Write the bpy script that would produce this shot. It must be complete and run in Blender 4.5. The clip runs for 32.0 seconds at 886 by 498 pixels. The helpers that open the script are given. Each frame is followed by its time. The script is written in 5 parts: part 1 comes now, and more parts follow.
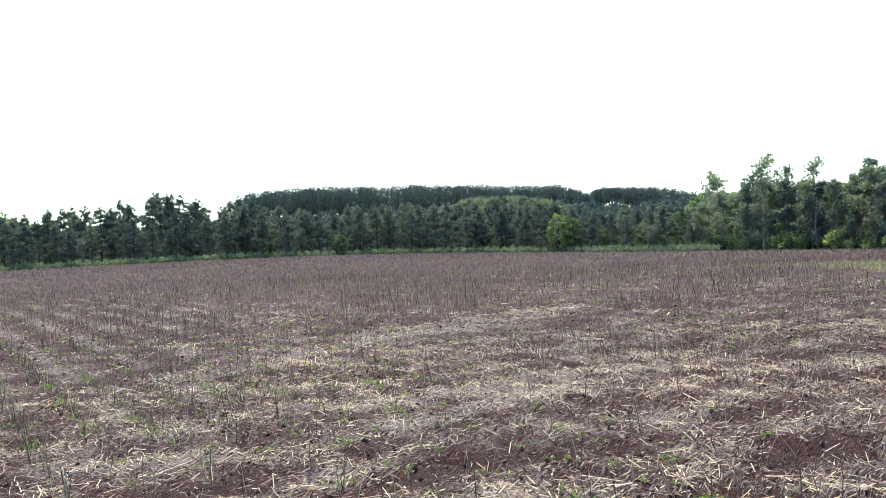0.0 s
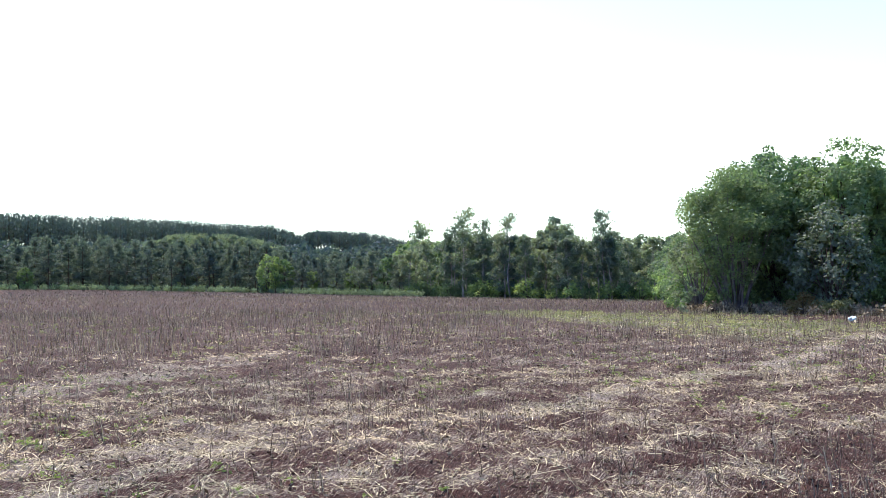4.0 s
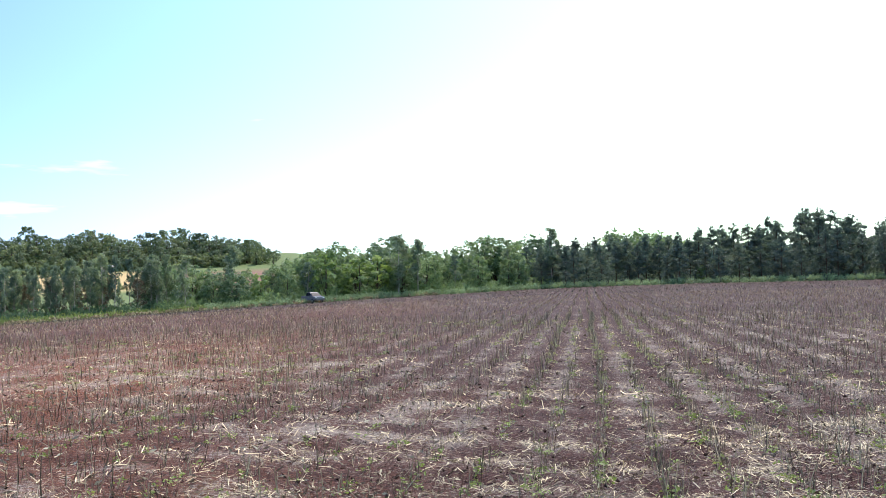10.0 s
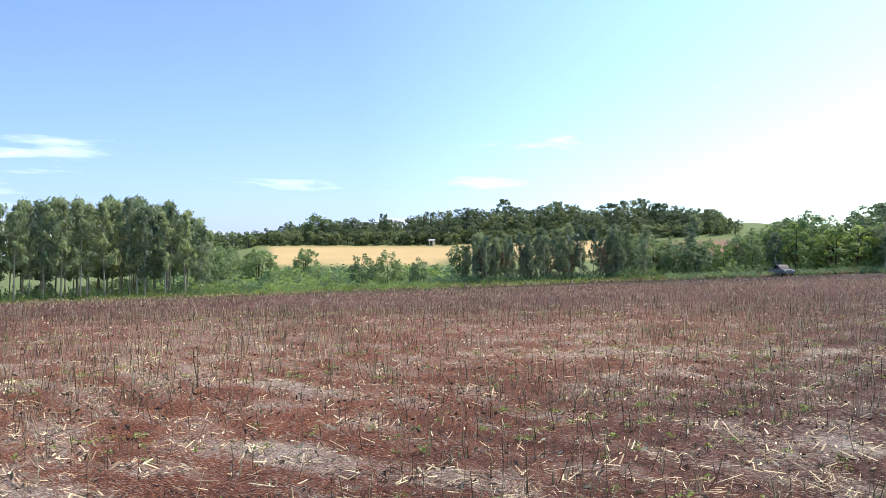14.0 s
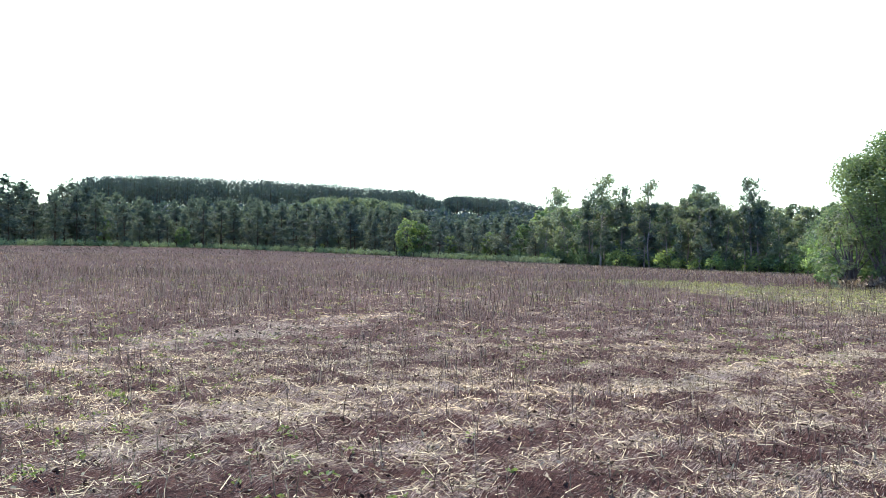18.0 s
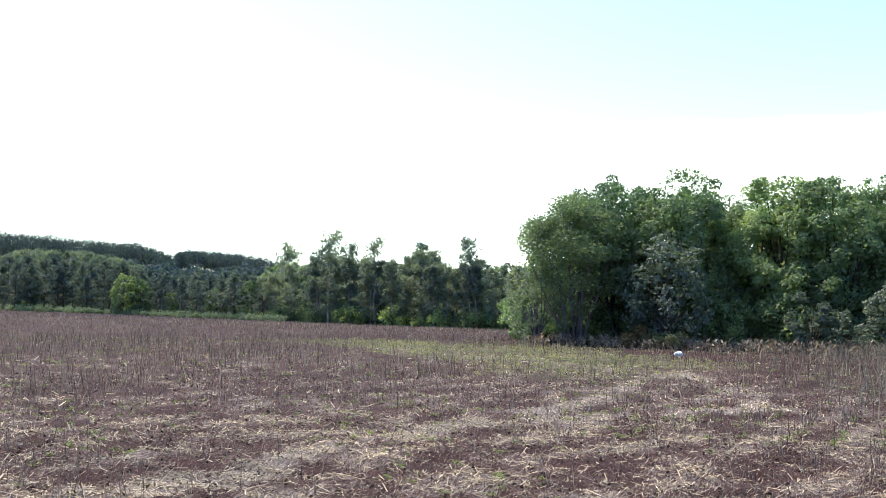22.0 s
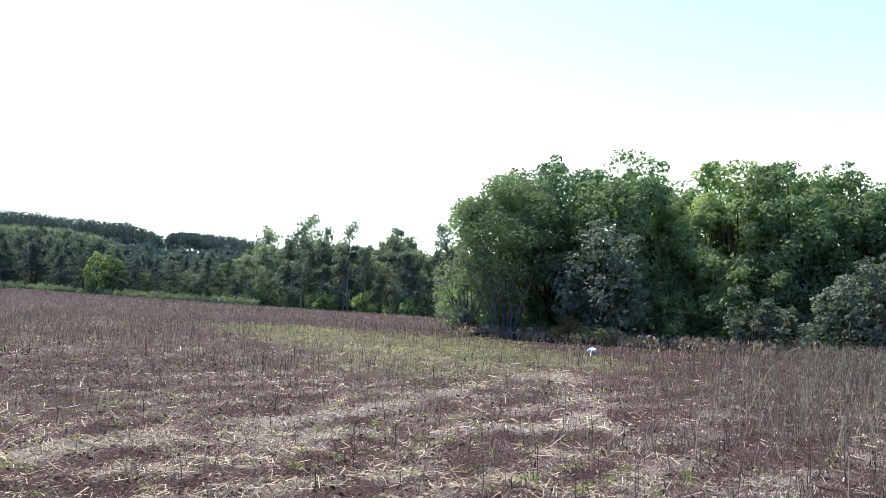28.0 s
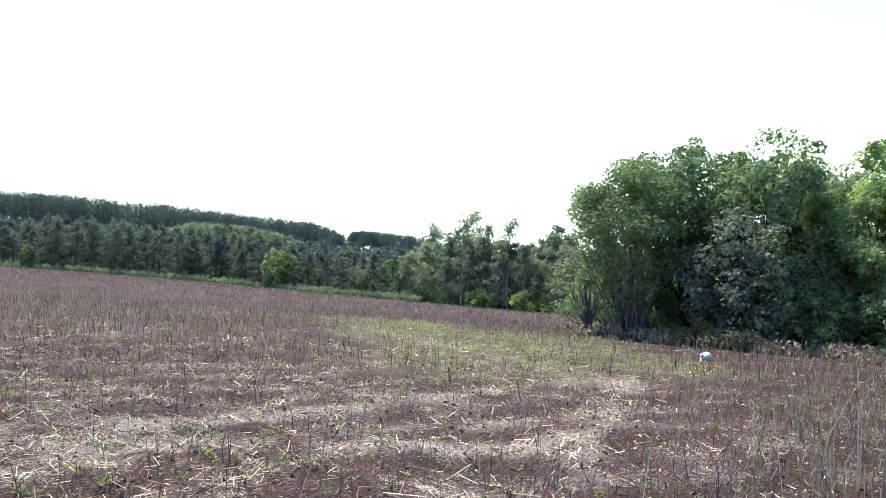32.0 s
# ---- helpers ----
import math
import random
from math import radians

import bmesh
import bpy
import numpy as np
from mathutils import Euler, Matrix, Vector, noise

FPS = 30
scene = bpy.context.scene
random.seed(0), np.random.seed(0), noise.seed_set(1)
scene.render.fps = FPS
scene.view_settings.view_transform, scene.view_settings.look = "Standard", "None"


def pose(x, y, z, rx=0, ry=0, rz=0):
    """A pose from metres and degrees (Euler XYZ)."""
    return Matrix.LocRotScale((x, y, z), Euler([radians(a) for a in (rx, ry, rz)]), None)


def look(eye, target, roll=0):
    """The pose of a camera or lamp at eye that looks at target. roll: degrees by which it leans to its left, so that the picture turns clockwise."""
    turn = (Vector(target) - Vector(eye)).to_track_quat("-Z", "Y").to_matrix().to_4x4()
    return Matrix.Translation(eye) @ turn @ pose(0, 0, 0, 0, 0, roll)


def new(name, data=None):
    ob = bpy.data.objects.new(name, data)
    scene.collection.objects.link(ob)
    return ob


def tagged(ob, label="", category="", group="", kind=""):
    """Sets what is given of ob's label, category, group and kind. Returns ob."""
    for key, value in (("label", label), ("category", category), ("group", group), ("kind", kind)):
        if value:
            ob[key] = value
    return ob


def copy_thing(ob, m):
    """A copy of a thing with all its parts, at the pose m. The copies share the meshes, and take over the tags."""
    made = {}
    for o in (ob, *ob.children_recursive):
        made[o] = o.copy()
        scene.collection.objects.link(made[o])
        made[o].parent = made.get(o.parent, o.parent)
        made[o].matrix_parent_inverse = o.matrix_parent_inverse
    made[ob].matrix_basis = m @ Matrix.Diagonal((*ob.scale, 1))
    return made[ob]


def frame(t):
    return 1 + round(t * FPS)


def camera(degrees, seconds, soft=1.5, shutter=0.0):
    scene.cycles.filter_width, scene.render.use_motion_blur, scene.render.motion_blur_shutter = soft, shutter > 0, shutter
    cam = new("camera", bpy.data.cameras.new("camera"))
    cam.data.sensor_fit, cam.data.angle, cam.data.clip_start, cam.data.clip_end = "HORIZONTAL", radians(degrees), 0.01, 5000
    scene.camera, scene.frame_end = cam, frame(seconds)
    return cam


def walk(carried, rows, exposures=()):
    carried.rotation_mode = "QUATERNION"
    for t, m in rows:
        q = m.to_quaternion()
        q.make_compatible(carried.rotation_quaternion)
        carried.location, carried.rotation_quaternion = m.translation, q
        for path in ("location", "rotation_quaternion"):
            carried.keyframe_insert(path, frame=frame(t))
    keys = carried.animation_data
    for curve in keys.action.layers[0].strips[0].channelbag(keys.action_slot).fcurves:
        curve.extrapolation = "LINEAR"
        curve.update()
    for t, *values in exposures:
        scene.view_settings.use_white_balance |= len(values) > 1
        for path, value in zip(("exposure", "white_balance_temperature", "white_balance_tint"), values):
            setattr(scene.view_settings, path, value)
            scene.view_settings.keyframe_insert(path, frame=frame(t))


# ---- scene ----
PATH = [  # seconds, x, y, z, then turn to the left, tilt up and lean in degrees
    (0.0, -0.335, -0.810, 1.564, -32.129, -0.354, -2.751),
    (0.5, -0.277, -0.755, 1.562, -36.490, -0.524, -1.613),
    (1.0, -0.310, -0.808, 1.560, -39.059, -0.661, -1.201),
    (1.5, -0.256, -0.770, 1.567, -41.375, 1.123, -1.426),
    (2.0, -0.224, -0.822, 1.590, -46.565, 2.136, -1.424),
    (2.5, -0.189, -0.843, 1.596, -49.870, 1.497, -1.465),
    (3.5, -0.095, -0.793, 1.621, -51.693, 1.632, -0.925),
    (4.5, -0.030, -0.715, 1.645, -50.792, 2.378, -0.477),
    (5.0, -0.044, -0.690, 1.652, -49.561, 2.755, -0.671),
    (5.5, -0.063, -0.691, 1.651, -48.946, 3.057, -0.486),
    (6.0, -0.079, -0.692, 1.650, -46.942, 3.039, -0.619),
    (6.5, -0.106, -0.639, 1.644, -42.313, 2.649, -0.519),
    (7.0, -0.142, -0.621, 1.636, -36.619, 2.602, -0.579),
    (7.5, -0.062, -0.416, 1.614, -27.533, 2.961, -0.610),
    (8.0, -0.090, -0.384, 1.610, -18.832, 2.649, -0.550),
    (8.5, -0.053, -0.248, 1.601, -11.983, 2.464, -0.442),
    (9.0, -0.000, 0.000, 1.593, -5.135, 2.319, -0.758),
    (9.5, -0.059, 0.200, 1.591, 1.897, 2.183, -1.106),
    (10.0, -0.101, 0.700, 1.594, 9.484, 2.340, -1.328),
    (10.5, -0.134, 1.053, 1.597, 15.765, 2.598, -1.194),
    (11.0, -0.238, 1.387, 1.599, 20.911, 3.083, -0.578),
    (11.5, -0.373, 1.691, 1.598, 25.778, 3.630, -0.066),
    (12.0, -0.545, 1.910, 1.592, 28.389, 3.989, 0.096),
    (12.5, -0.623, 1.913, 1.587, 29.741, 3.289, 0.719),
    (13.0, -0.624, 2.114, 1.582, 30.717, 1.279, 0.717),
    (13.5, -0.964, 2.391, 1.586, 35.560, 0.992, 0.158),
    (14.5, -1.171, 1.267, 1.607, 41.188, 0.216, -0.089),
    (15.5, -1.017, -0.014, 1.623, 38.600, -1.344, -0.210),
    (16.0, -0.755, 0.001, 1.620, 29.750, -2.937, -0.560),
    (16.5, -0.571, 0.381, 1.608, 16.344, -2.672, -0.802),
    (17.0, -1.198, 0.793, 1.595, -0.485, -1.575, -1.119),
    (17.5, -0.659, 0.070, 1.586, -18.947, -0.404, 0.541),
    (18.0, 0.756, -0.680, 1.580, -42.062, -0.381, 0.508),
    (18.5, 1.255, -0.706, 1.576, -65.202, -0.747, 0.012),
    (19.0, 1.439, -0.830, 1.588, -77.009, 0.298, -0.444),
    (19.5, 1.682, -0.954, 1.596, -77.101, 2.296, -2.187),
    (20.0, 2.100, -1.004, 1.640, -71.539, 5.306, -1.841),
    (20.5, 2.336, -1.043, 1.622, -71.601, 3.717, -0.013),
    (21.0, 2.645, -1.041, 1.628, -70.759, 2.048, -0.778),
    (21.5, 3.031, -1.103, 1.640, -62.934, 3.259, -0.713),
    (22.0, 3.365, -1.191, 1.644, -59.314, 3.586, 0.472),
    (22.5, 3.697, -1.292, 1.634, -60.737, 3.884, 1.340),
    (23.0, 3.944, -1.436, 1.638, -55.761, 4.549, 1.173),
    (23.5, 4.317, -1.497, 1.656, -48.053, 5.041, 1.653),
    (24.0, 4.695, -1.487, 1.655, -45.829, 5.103, 0.562),
    (24.5, 4.963, -1.547, 1.660, -44.663, 5.180, 0.056),
    (25.0, 5.350, -1.674, 1.631, -42.144, 5.081, 1.860),
    (25.5, 5.690, -1.797, 1.596, -43.299, 3.946, 1.741),
    (26.0, 6.157, -1.882, 1.588, -50.979, 4.635, 1.224),
    (26.5, 6.581, -2.105, 1.583, -60.946, 3.998, 0.643),
    (27.5, 7.375, -2.392, 1.582, -61.542, 3.284, 1.459),
    (28.5, 8.223, -2.589, 1.566, -57.077, 2.660, 2.591),
    (29.0, 8.738, -2.664, 1.535, -58.610, 2.173, 2.537),
    (29.5, 9.057, -2.939, 1.533, -57.467, 3.100, 2.174),
    (30.0, 9.529, -3.146, 1.550, -55.070, 1.970, 2.563),
    (30.5, 10.037, -3.128, 1.526, -54.383, 0.071, 1.860),
    (31.0, 10.361, -3.227, 1.522, -52.088, 0.698, 1.400),
    (31.5, 10.911, -3.195, 1.510, -48.582, 1.874, 3.435),
    (32.0, 11.295, -3.223, 1.466, -47.152, 2.315, 3.059),
]
FOV = 55.06
EXPOSURES = [(0.0, 1.32, 6500, 10), (5.0, 1.34, 6500, 10), (7.0, 1.2, 6500, 10), (10.0, 1.24, 6500, 10), (11.0, 1.1, 6600, 10), (12.0, 1.0, 6850, 12), (13.0, 1.08, 6900, 10), (16.0, 1.16, 6950, 10),
             (17.0, 1.37, 6700, 10), (18.0, 1.38, 6500, 10), (19.0, 1.56, 6500, 10), (20.0, 1.4, 6500, 10), (21.0, 1.24, 6500, 10), (22.0, 1.2, 6500, 12), (23.0, 1.15, 6350, 12), (23.5, 0.7, 6350, 12),
             (24.0, 0.27, 6250, 12), (24.5, 0.08, 6200, 12), (25.0, -0.12, 6250, 11), (26.0, 0.63, 6300, 12), (26.5, 0.7, 6300, 10), (28.5, 1.4, 6500, 10), (32.0, 1.5, 6500, 10)]
cam = camera(FOV, 32.0, 0.9)
walk(cam, [(t, pose(x, y, z) @ pose(0, 0, 0, 90 + tilt, 0, turn) @ pose(0, 0, 0, 0, 0, lean)) for t, x, y, z, turn, tilt, lean in PATH],
     EXPOSURES)
QUAD = (0.00441, -0.00242, -0.000269, 0.0000326, 0.0000967)
import math as m_

# ---------------------------------------------------------------- world and sun
SUN_AZ, SUN_EL = 14.0, 60.0          # degrees to the right of the crop rows, and above the horizon


def nd(tree, kind, **inputs):
    n = tree.nodes.new(kind)
    for key, value in inputs.items():
        if key in n.inputs:
            n.inputs[key].default_value = value
    return n


world = bpy.data.worlds.new("sky")
scene.world = world
world.use_nodes = True
wt = world.node_tree
wt.nodes.clear()
sky = wt.nodes.new("ShaderNodeTexSky")
sky.sky_type = "NISHITA"
sky.sun_disc = False
sky.sun_elevation = radians(SUN_EL)
sky.sun_rotation = radians(SUN_AZ)
sky.altitude = 200
sky.air_density, sky.dust_density, sky.ozone_density = 1.0, 1.2, 1.8
# thin streaks of high cloud
co = wt.nodes.new("ShaderNodeTexCoord")
mp = wt.nodes.new("ShaderNodeMapping")
mp.inputs["Scale"].default_value = (1.6, 1.6, 11.0)
wt.links.new(co.outputs["Generated"], mp.inputs["Vector"])
cl = nd(wt, "ShaderNodeTexNoise", Scale=2.3, Detail=6.0, Roughness=0.55)
wt.links.new(mp.outputs[0], cl.inputs["Vector"])
cr = wt.nodes.new("ShaderNodeValToRGB")
cr.color_ramp.elements[0].position, cr.color_ramp.elements[1].position = 0.70, 0.92
cr.color_ramp.elements[1].color = (0.4, 0.4, 0.4, 1)
# more of it lies low over the horizon
sx = wt.nodes.new("ShaderNodeSeparateXYZ")
wt.links.new(co.outputs["Generated"], sx.inputs[0])
low = wt.nodes.new("ShaderNodeMapRange")
low.inputs["From Min"].default_value, low.inputs["From Max"].default_value = 0.0, 0.24
low.inputs["To Min"].default_value, low.inputs["To Max"].default_value = 0.22, 0.0
wt.links.new(sx.outputs["Z"], low.inputs["Value"])
both = wt.nodes.new("ShaderNodeMath")
wt.links.new(cl.outputs["Fac"], both.inputs[0])
wt.links.new(low.outputs[0], both.inputs[1])
wt.links.new(both.outputs[0], cr.inputs["Fac"])
cm = wt.nodes.new("ShaderNodeMixRGB")
cm.inputs["Color2"].default_value = (11.0, 11.0, 11.0, 1)
wt.links.new(cr.outputs["Color"], cm.inputs["Fac"])
tint = wt.nodes.new("ShaderNodeMixRGB")
tint.blend_type = "MULTIPLY"
tint.inputs["Fac"].default_value = 1.0
side = wt.nodes.new("ShaderNodeMapRange")
side.inputs["From Min"].default_value, side.inputs["From Max"].default_value = -0.70, 0.22
wt.links.new(sx.outputs["X"], side.inputs["Value"])
east = wt.nodes.new("ShaderNodeMixRGB")
east.inputs["Color1"].default_value, east.inputs["Color2"].default_value = (0.43, 0.52, 0.94, 1), (1.0, 1.25, 1.08, 1)
wt.links.new(side.outputs[0], east.inputs["Fac"])
wt.links.new(east.outputs[0], tint.inputs["Color2"])
wt.links.new(sky.outputs[0], tint.inputs["Color1"])
# a bank of white cloud low in the east
warp = nd(wt, "ShaderNodeTexNoise", Scale=3.0, Detail=5.0, Roughness=0.6)
wt.links.new(mp.outputs[0], warp.inputs["Vector"])
lift = wt.nodes.new("ShaderNodeMath")
lift.operation = "MULTIPLY_ADD"
lift.inputs[1].default_value = 0.07
wt.links.new(warp.outputs["Fac"], lift.inputs[0])
wt.links.new(sx.outputs["Z"], lift.inputs[2])


def window_of(source, a, b, lo, hi):
    n = wt.nodes.new("ShaderNodeMapRange")
    n.interpolation_type = "SMOOTHSTEP"
    for key, v in (("From Min", a), ("From Max", b), ("To Min", lo), ("To Max", hi)):
        n.inputs[key].default_value = v
    wt.links.new(source, n.inputs["Value"])
    return n.outputs[0]


bank = window_of(lift.outputs[0], 0.09, 0.17, 0.60, 1.0)
for other in (window_of(lift.outputs[0], 0.205, 0.240, 1.0, 0.0), window_of(sx.outputs["X"], 0.05, 0.40, 0.0, 0.92)):
    times = wt.nodes.new("ShaderNodeMath")
    times.operation = "MULTIPLY"
    wt.links.new(bank, times.inputs[0])
    wt.links.new(other, times.inputs[1])
    bank = times.outputs[0]
veil = wt.nodes.new("ShaderNodeMixRGB")
veil.inputs["Color2"].default_value = (6.2, 6.75, 6.6, 1)
wt.links.new(bank, veil.inputs["Fac"])
wt.links.new(tint.outputs[0], veil.inputs["Color1"])
wt.links.new(veil.outputs[0], cm.inputs["Color1"])
bg = nd(wt, "ShaderNodeBackground", Strength=0.15)
wt.links.new(cm.outputs[0], bg.inputs["Color"])
wo = wt.nodes.new("ShaderNodeOutputWorld")
wt.links.new(bg.outputs[0], wo.inputs["Surface"])

sun = new("sun", bpy.data.lights.new("sun", "SUN"))
sun.data.energy, sun.data.angle, sun.data.color = 3.0, radians(0.6), (1.0, 0.88, 0.875)
_a, _e = radians(SUN_AZ), radians(SUN_EL)
sun.matrix_world = look((0, 0, 60), Vector((0, 0, 60)) - Vector((m_.sin(_a) * m_.cos(_e), m_.cos(_a) * m_.cos(_e), m_.sin(_e))))


# ---------------------------------------------------------------- materials
def material(name, rough=0.8, spec=0.3):
    mt = bpy.data.materials.new(name)
    mt.use_nodes = True
    t = mt.node_tree
    t.nodes.clear()
    out = t.nodes.new("ShaderNodeOutputMaterial")
    p = nd(t, "ShaderNodeBsdfPrincipled", Roughness=rough)
    p.inputs["Specular IOR Level"].default_value = spec
    t.links.new(p.outputs[0], out.inputs["Surface"])
    return mt, t, p, out


def ramp(t, source, stops):
    r = t.nodes.new("ShaderNodeValToRGB")
    e = r.color_ramp.elements
    while len(e) < len(stops):
        e.new(0.5)
    for el, (pos, colour) in zip(e, stops):
        el.position, el.color = pos, (*colour, 1)
    t.links.new(source, r.inputs["Fac"])
    return r.outputs["Color"]


def noise_of(t, scale, detail=4.0, vector=None, rough=0.55):
    n = nd(t, "ShaderNodeTexNoise", Scale=scale, Detail=detail, Roughness=rough)
    if vector is None:
        vector = t.nodes.new("ShaderNodeTexCoord").outputs["Object"]
    t.links.new(vector, n.inputs["Vector"])
    return n.outputs["Fac"]


def mix(t, fac, a, b, kind="MIX"):
    n = t.nodes.new("ShaderNodeMixRGB")
    n.blend_type = kind
    for slot, v in (("Fac", fac), ("Color1", a), ("Color2", b)):
        if isinstance(v, (int, float)):
            n.inputs[slot].default_value = v
        elif isinstance(v, tuple):
            n.inputs[slot].default_value = (*v, 1)
        else:
            t.links.new(v, n.inputs[slot])
    return n.outputs["Color"]


def bump(t, p, height, strength, dist):
    b = nd(t, "ShaderNodeBump", Strength=strength, Distance=dist)
    t.links.new(height, b.inputs["Height"])
    t.links.new(b.outputs[0], p.inputs["Normal"])


def leafy(name, dark, mid, light, through_=0.35, rough=0.55, spec=0.35, clump=0.5, glow=(1.12, 1.22, 0.7), even=0.45):
    """Leaves: each one its own shade, clumps lighter and darker, some light passing through."""
    dark, light = (tuple(c + (m - c) * even for c, m in zip(shade, mid)) for shade in (dark, light))
    mt, t, p, out = material(name, rough, spec)
    g = t.nodes.new("ShaderNodeNewGeometry")
    per_leaf = ramp(t, g.outputs["Random Per Island"], [(0.0, dark), (0.55, mid), (1.0, light)])
    big = noise_of(t, clump, 3.0)
    oi = t.nodes.new("ShaderNodeObjectInfo")
    tree_tone = ramp(t, oi.outputs["Random"], [(0.0, (0.60, 0.68, 0.72)), (1.0, (1.36, 1.28, 1.06))])
    col = mix(t, 1.0, per_leaf, ramp(t, big, [(0.3, (0.62, 0.68, 0.66)), (0.7, (1.3, 1.25, 1.1))]), "MULTIPLY")
    col = mix(t, 1.0, col, tree_tone, "MULTIPLY")
    t.links.new(col, p.inputs["Base Color"])
    tr = t.nodes.new("ShaderNodeBsdfTranslucent")
    t.links.new(mix(t, 1.0, col, glow, "MULTIPLY"), tr.inputs["Color"])
    mx = nd(t, "ShaderNodeMixShader", Fac=through_)
    t.links.new(p.outputs[0], mx.inputs[1])
    t.links.new(tr.outputs[0], mx.inputs[2])
    t.links.new(mx.outputs[0], out.inputs["Surface"])
    return mt


def barky(name, dark, light, scale=6.0):
    mt, t, p, out = material(name, 0.9, 0.15)
    tc = t.nodes.new("ShaderNodeTexCoord")
    mpn = t.nodes.new("ShaderNodeMapping")
    mpn.inputs["Scale"].default_value = (1, 1, 0.22)
    t.links.new(tc.outputs["Object"], mpn.inputs["Vector"])
    n = noise_of(t, scale, 6.0, mpn.outputs[0])
    t.links.new(ramp(t, n, [(0.3, dark), (0.7, light)]), p.inputs["Base Color"])
    bump(t, p, n, 0.6, 0.03)
    return mt


# the blue cast of both pine materials is distance haze put into the colour
M_PINE = leafy("pine_needles", (0.084, 0.108, 0.130), (0.118, 0.148, 0.170), (0.160, 0.194, 0.184), 0.45, 0.62, 0.45, 0.5)
M_PINE_FAR = leafy("far_pine_needles", (0.074, 0.096, 0.118), (0.094, 0.121, 0.142), (0.114, 0.144, 0.152), 0.30, 0.8, 0.25, 0.10, (1.12, 1.22, 0.7), 0.8)
M_GUM = leafy("gum_leaves", (0.115, 0.146, 0.136), (0.190, 0.228, 0.196), (0.286, 0.324, 0.266), 0.48, 0.55, 0.5, 0.45)
# paler gum leaves, with the sun on the corner trees put into the colour
M_SUNLIT_GUM = leafy("sunlit_gum_leaves", (0.170, 0.205, 0.175), (0.265, 0.310, 0.250), (0.370, 0.410, 0.325), 0.45, 0.55, 0.5, 0.45)
M_BROAD = leafy("broad_leaves", (0.098, 0.140, 0.100), (0.160, 0.218, 0.138), (0.250, 0.316, 0.180), 0.50, 0.6, 0.35, 0.45, (1.05, 1.16, 0.78), 0.62)
M_BRIGHT = leafy("bright_leaves", (0.130, 0.180, 0.092), (0.215, 0.290, 0.142), (0.300, 0.370, 0.190), 0.48, 0.6, 0.3, 0.5)
M_PALE = leafy("pale_leaves", (0.110, 0.138, 0.104), (0.172, 0.210, 0.150), (0.290, 0.320, 0.244), 0.38, 0.55, 0.35, 0.8, (1.05, 1.12, 0.85), 0.5)
M_GROVE = leafy("grove_leaves", (0.145, 0.195, 0.134), (0.218, 0.296, 0.168), (0.350, 0.440, 0.230), 0.56, 0.6, 0.35, 0.55, (1.06, 1.18, 0.76), 0.60)
M_WEED = leafy("weed_leaves", (0.140, 0.165, 0.060), (0.240, 0.282, 0.105), (0.340, 0.390, 0.165), 0.35, 0.6, 0.3, 0.35)
M_GRASS = leafy("dry_grass", (0.140, 0.108, 0.084), (0.310, 0.250, 0.194), (0.520, 0.440, 0.340), 0.25, 0.8, 0.15, 0.6, (1, 0.95, 0.8), 0)
M_STALK = leafy("stubble_stalk", (0.048, 0.037, 0.032), (0.185, 0.146, 0.118), (0.480, 0.405, 0.325), 0.14, 0.8, 0.2, 0.15, (1, 0.95, 0.85), 0)
M_STRAW = leafy("straw", (0.135, 0.102, 0.080), (0.355, 0.290, 0.226), (0.660, 0.575, 0.455), 0.10, 0.75, 0.25, 0.3, (1, 0.95, 0.85), 0)
M_LUSH = leafy("pale_weed_leaves", (0.165, 0.172, 0.092), (0.275, 0.280, 0.150), (0.400, 0.400, 0.240), 0.35, 0.7, 0.2, 0.35, (1, 1.05, 0.8))
M_RUST = leafy("dry_gum_leaves", (0.090, 0.070, 0.055), (0.175, 0.140, 0.110), (0.300, 0.245, 0.195), 0.2, 0.7, 0.2, 0.4, (1, 0.9, 0.7))
M_VERGE = leafy("pale_verge_leaves", (0.260, 0.310, 0.170), (0.390, 0.440, 0.250), (0.520, 0.560, 0.350), 0.35, 0.7, 0.2, 0.3, (1, 1.05, 0.8))
M_FERN = leafy("dry_fern_leaves", (0.160, 0.105, 0.045), (0.290, 0.200, 0.085), (0.420, 0.320, 0.150), 0.25, 0.7, 0.2, 0.5, (1, 0.9, 0.7))
M_HILLWOOD = leafy("hill_wood_leaves", (0.092, 0.120, 0.096), (0.150, 0.184, 0.132), (0.226, 0.252, 0.184), 0.45, 0.65, 0.4, 0.12)
M_FLAKE = leafy("leaf_litter", (0.050, 0.034, 0.029), (0.220, 0.170, 0.136), (0.620, 0.540, 0.430), 0.30, 0.8, 0.2, 0.3, (1, 0.9, 0.8), 0)
M_CLOD = leafy("soil_clod", (0.045, 0.025, 0.022), (0.085, 0.046, 0.039), (0.150, 0.086, 0.070), 0.0, 0.95, 0.05, 0.3, (1, 1, 1), 0)
M_POLE = barky("grey_pole_bark", (0.090, 0.078, 0.068), (0.230, 0.205, 0.178))
M_BARK = barky("brown_bark", (0.035, 0.026, 0.020), (0.110, 0.085, 0.065))
M_GUMBARK = barky("pale_gum_bark", (0.150, 0.125, 0.100), (0.460, 0.420, 0.360), 3.0)


# ---------------------------------------------------------------- the lie of the land
EDGE = ([-180, -110, -100, -67.8, -67.2, -60, -50, -40, -28, -13, 3, 22, 38, 52, 66, 90, 130, 180],
        [40, 40, 37, 42, 110, 110, 131, 158, 166, 152, 156, 136, 122, 112, 102, 95, 60, 40])


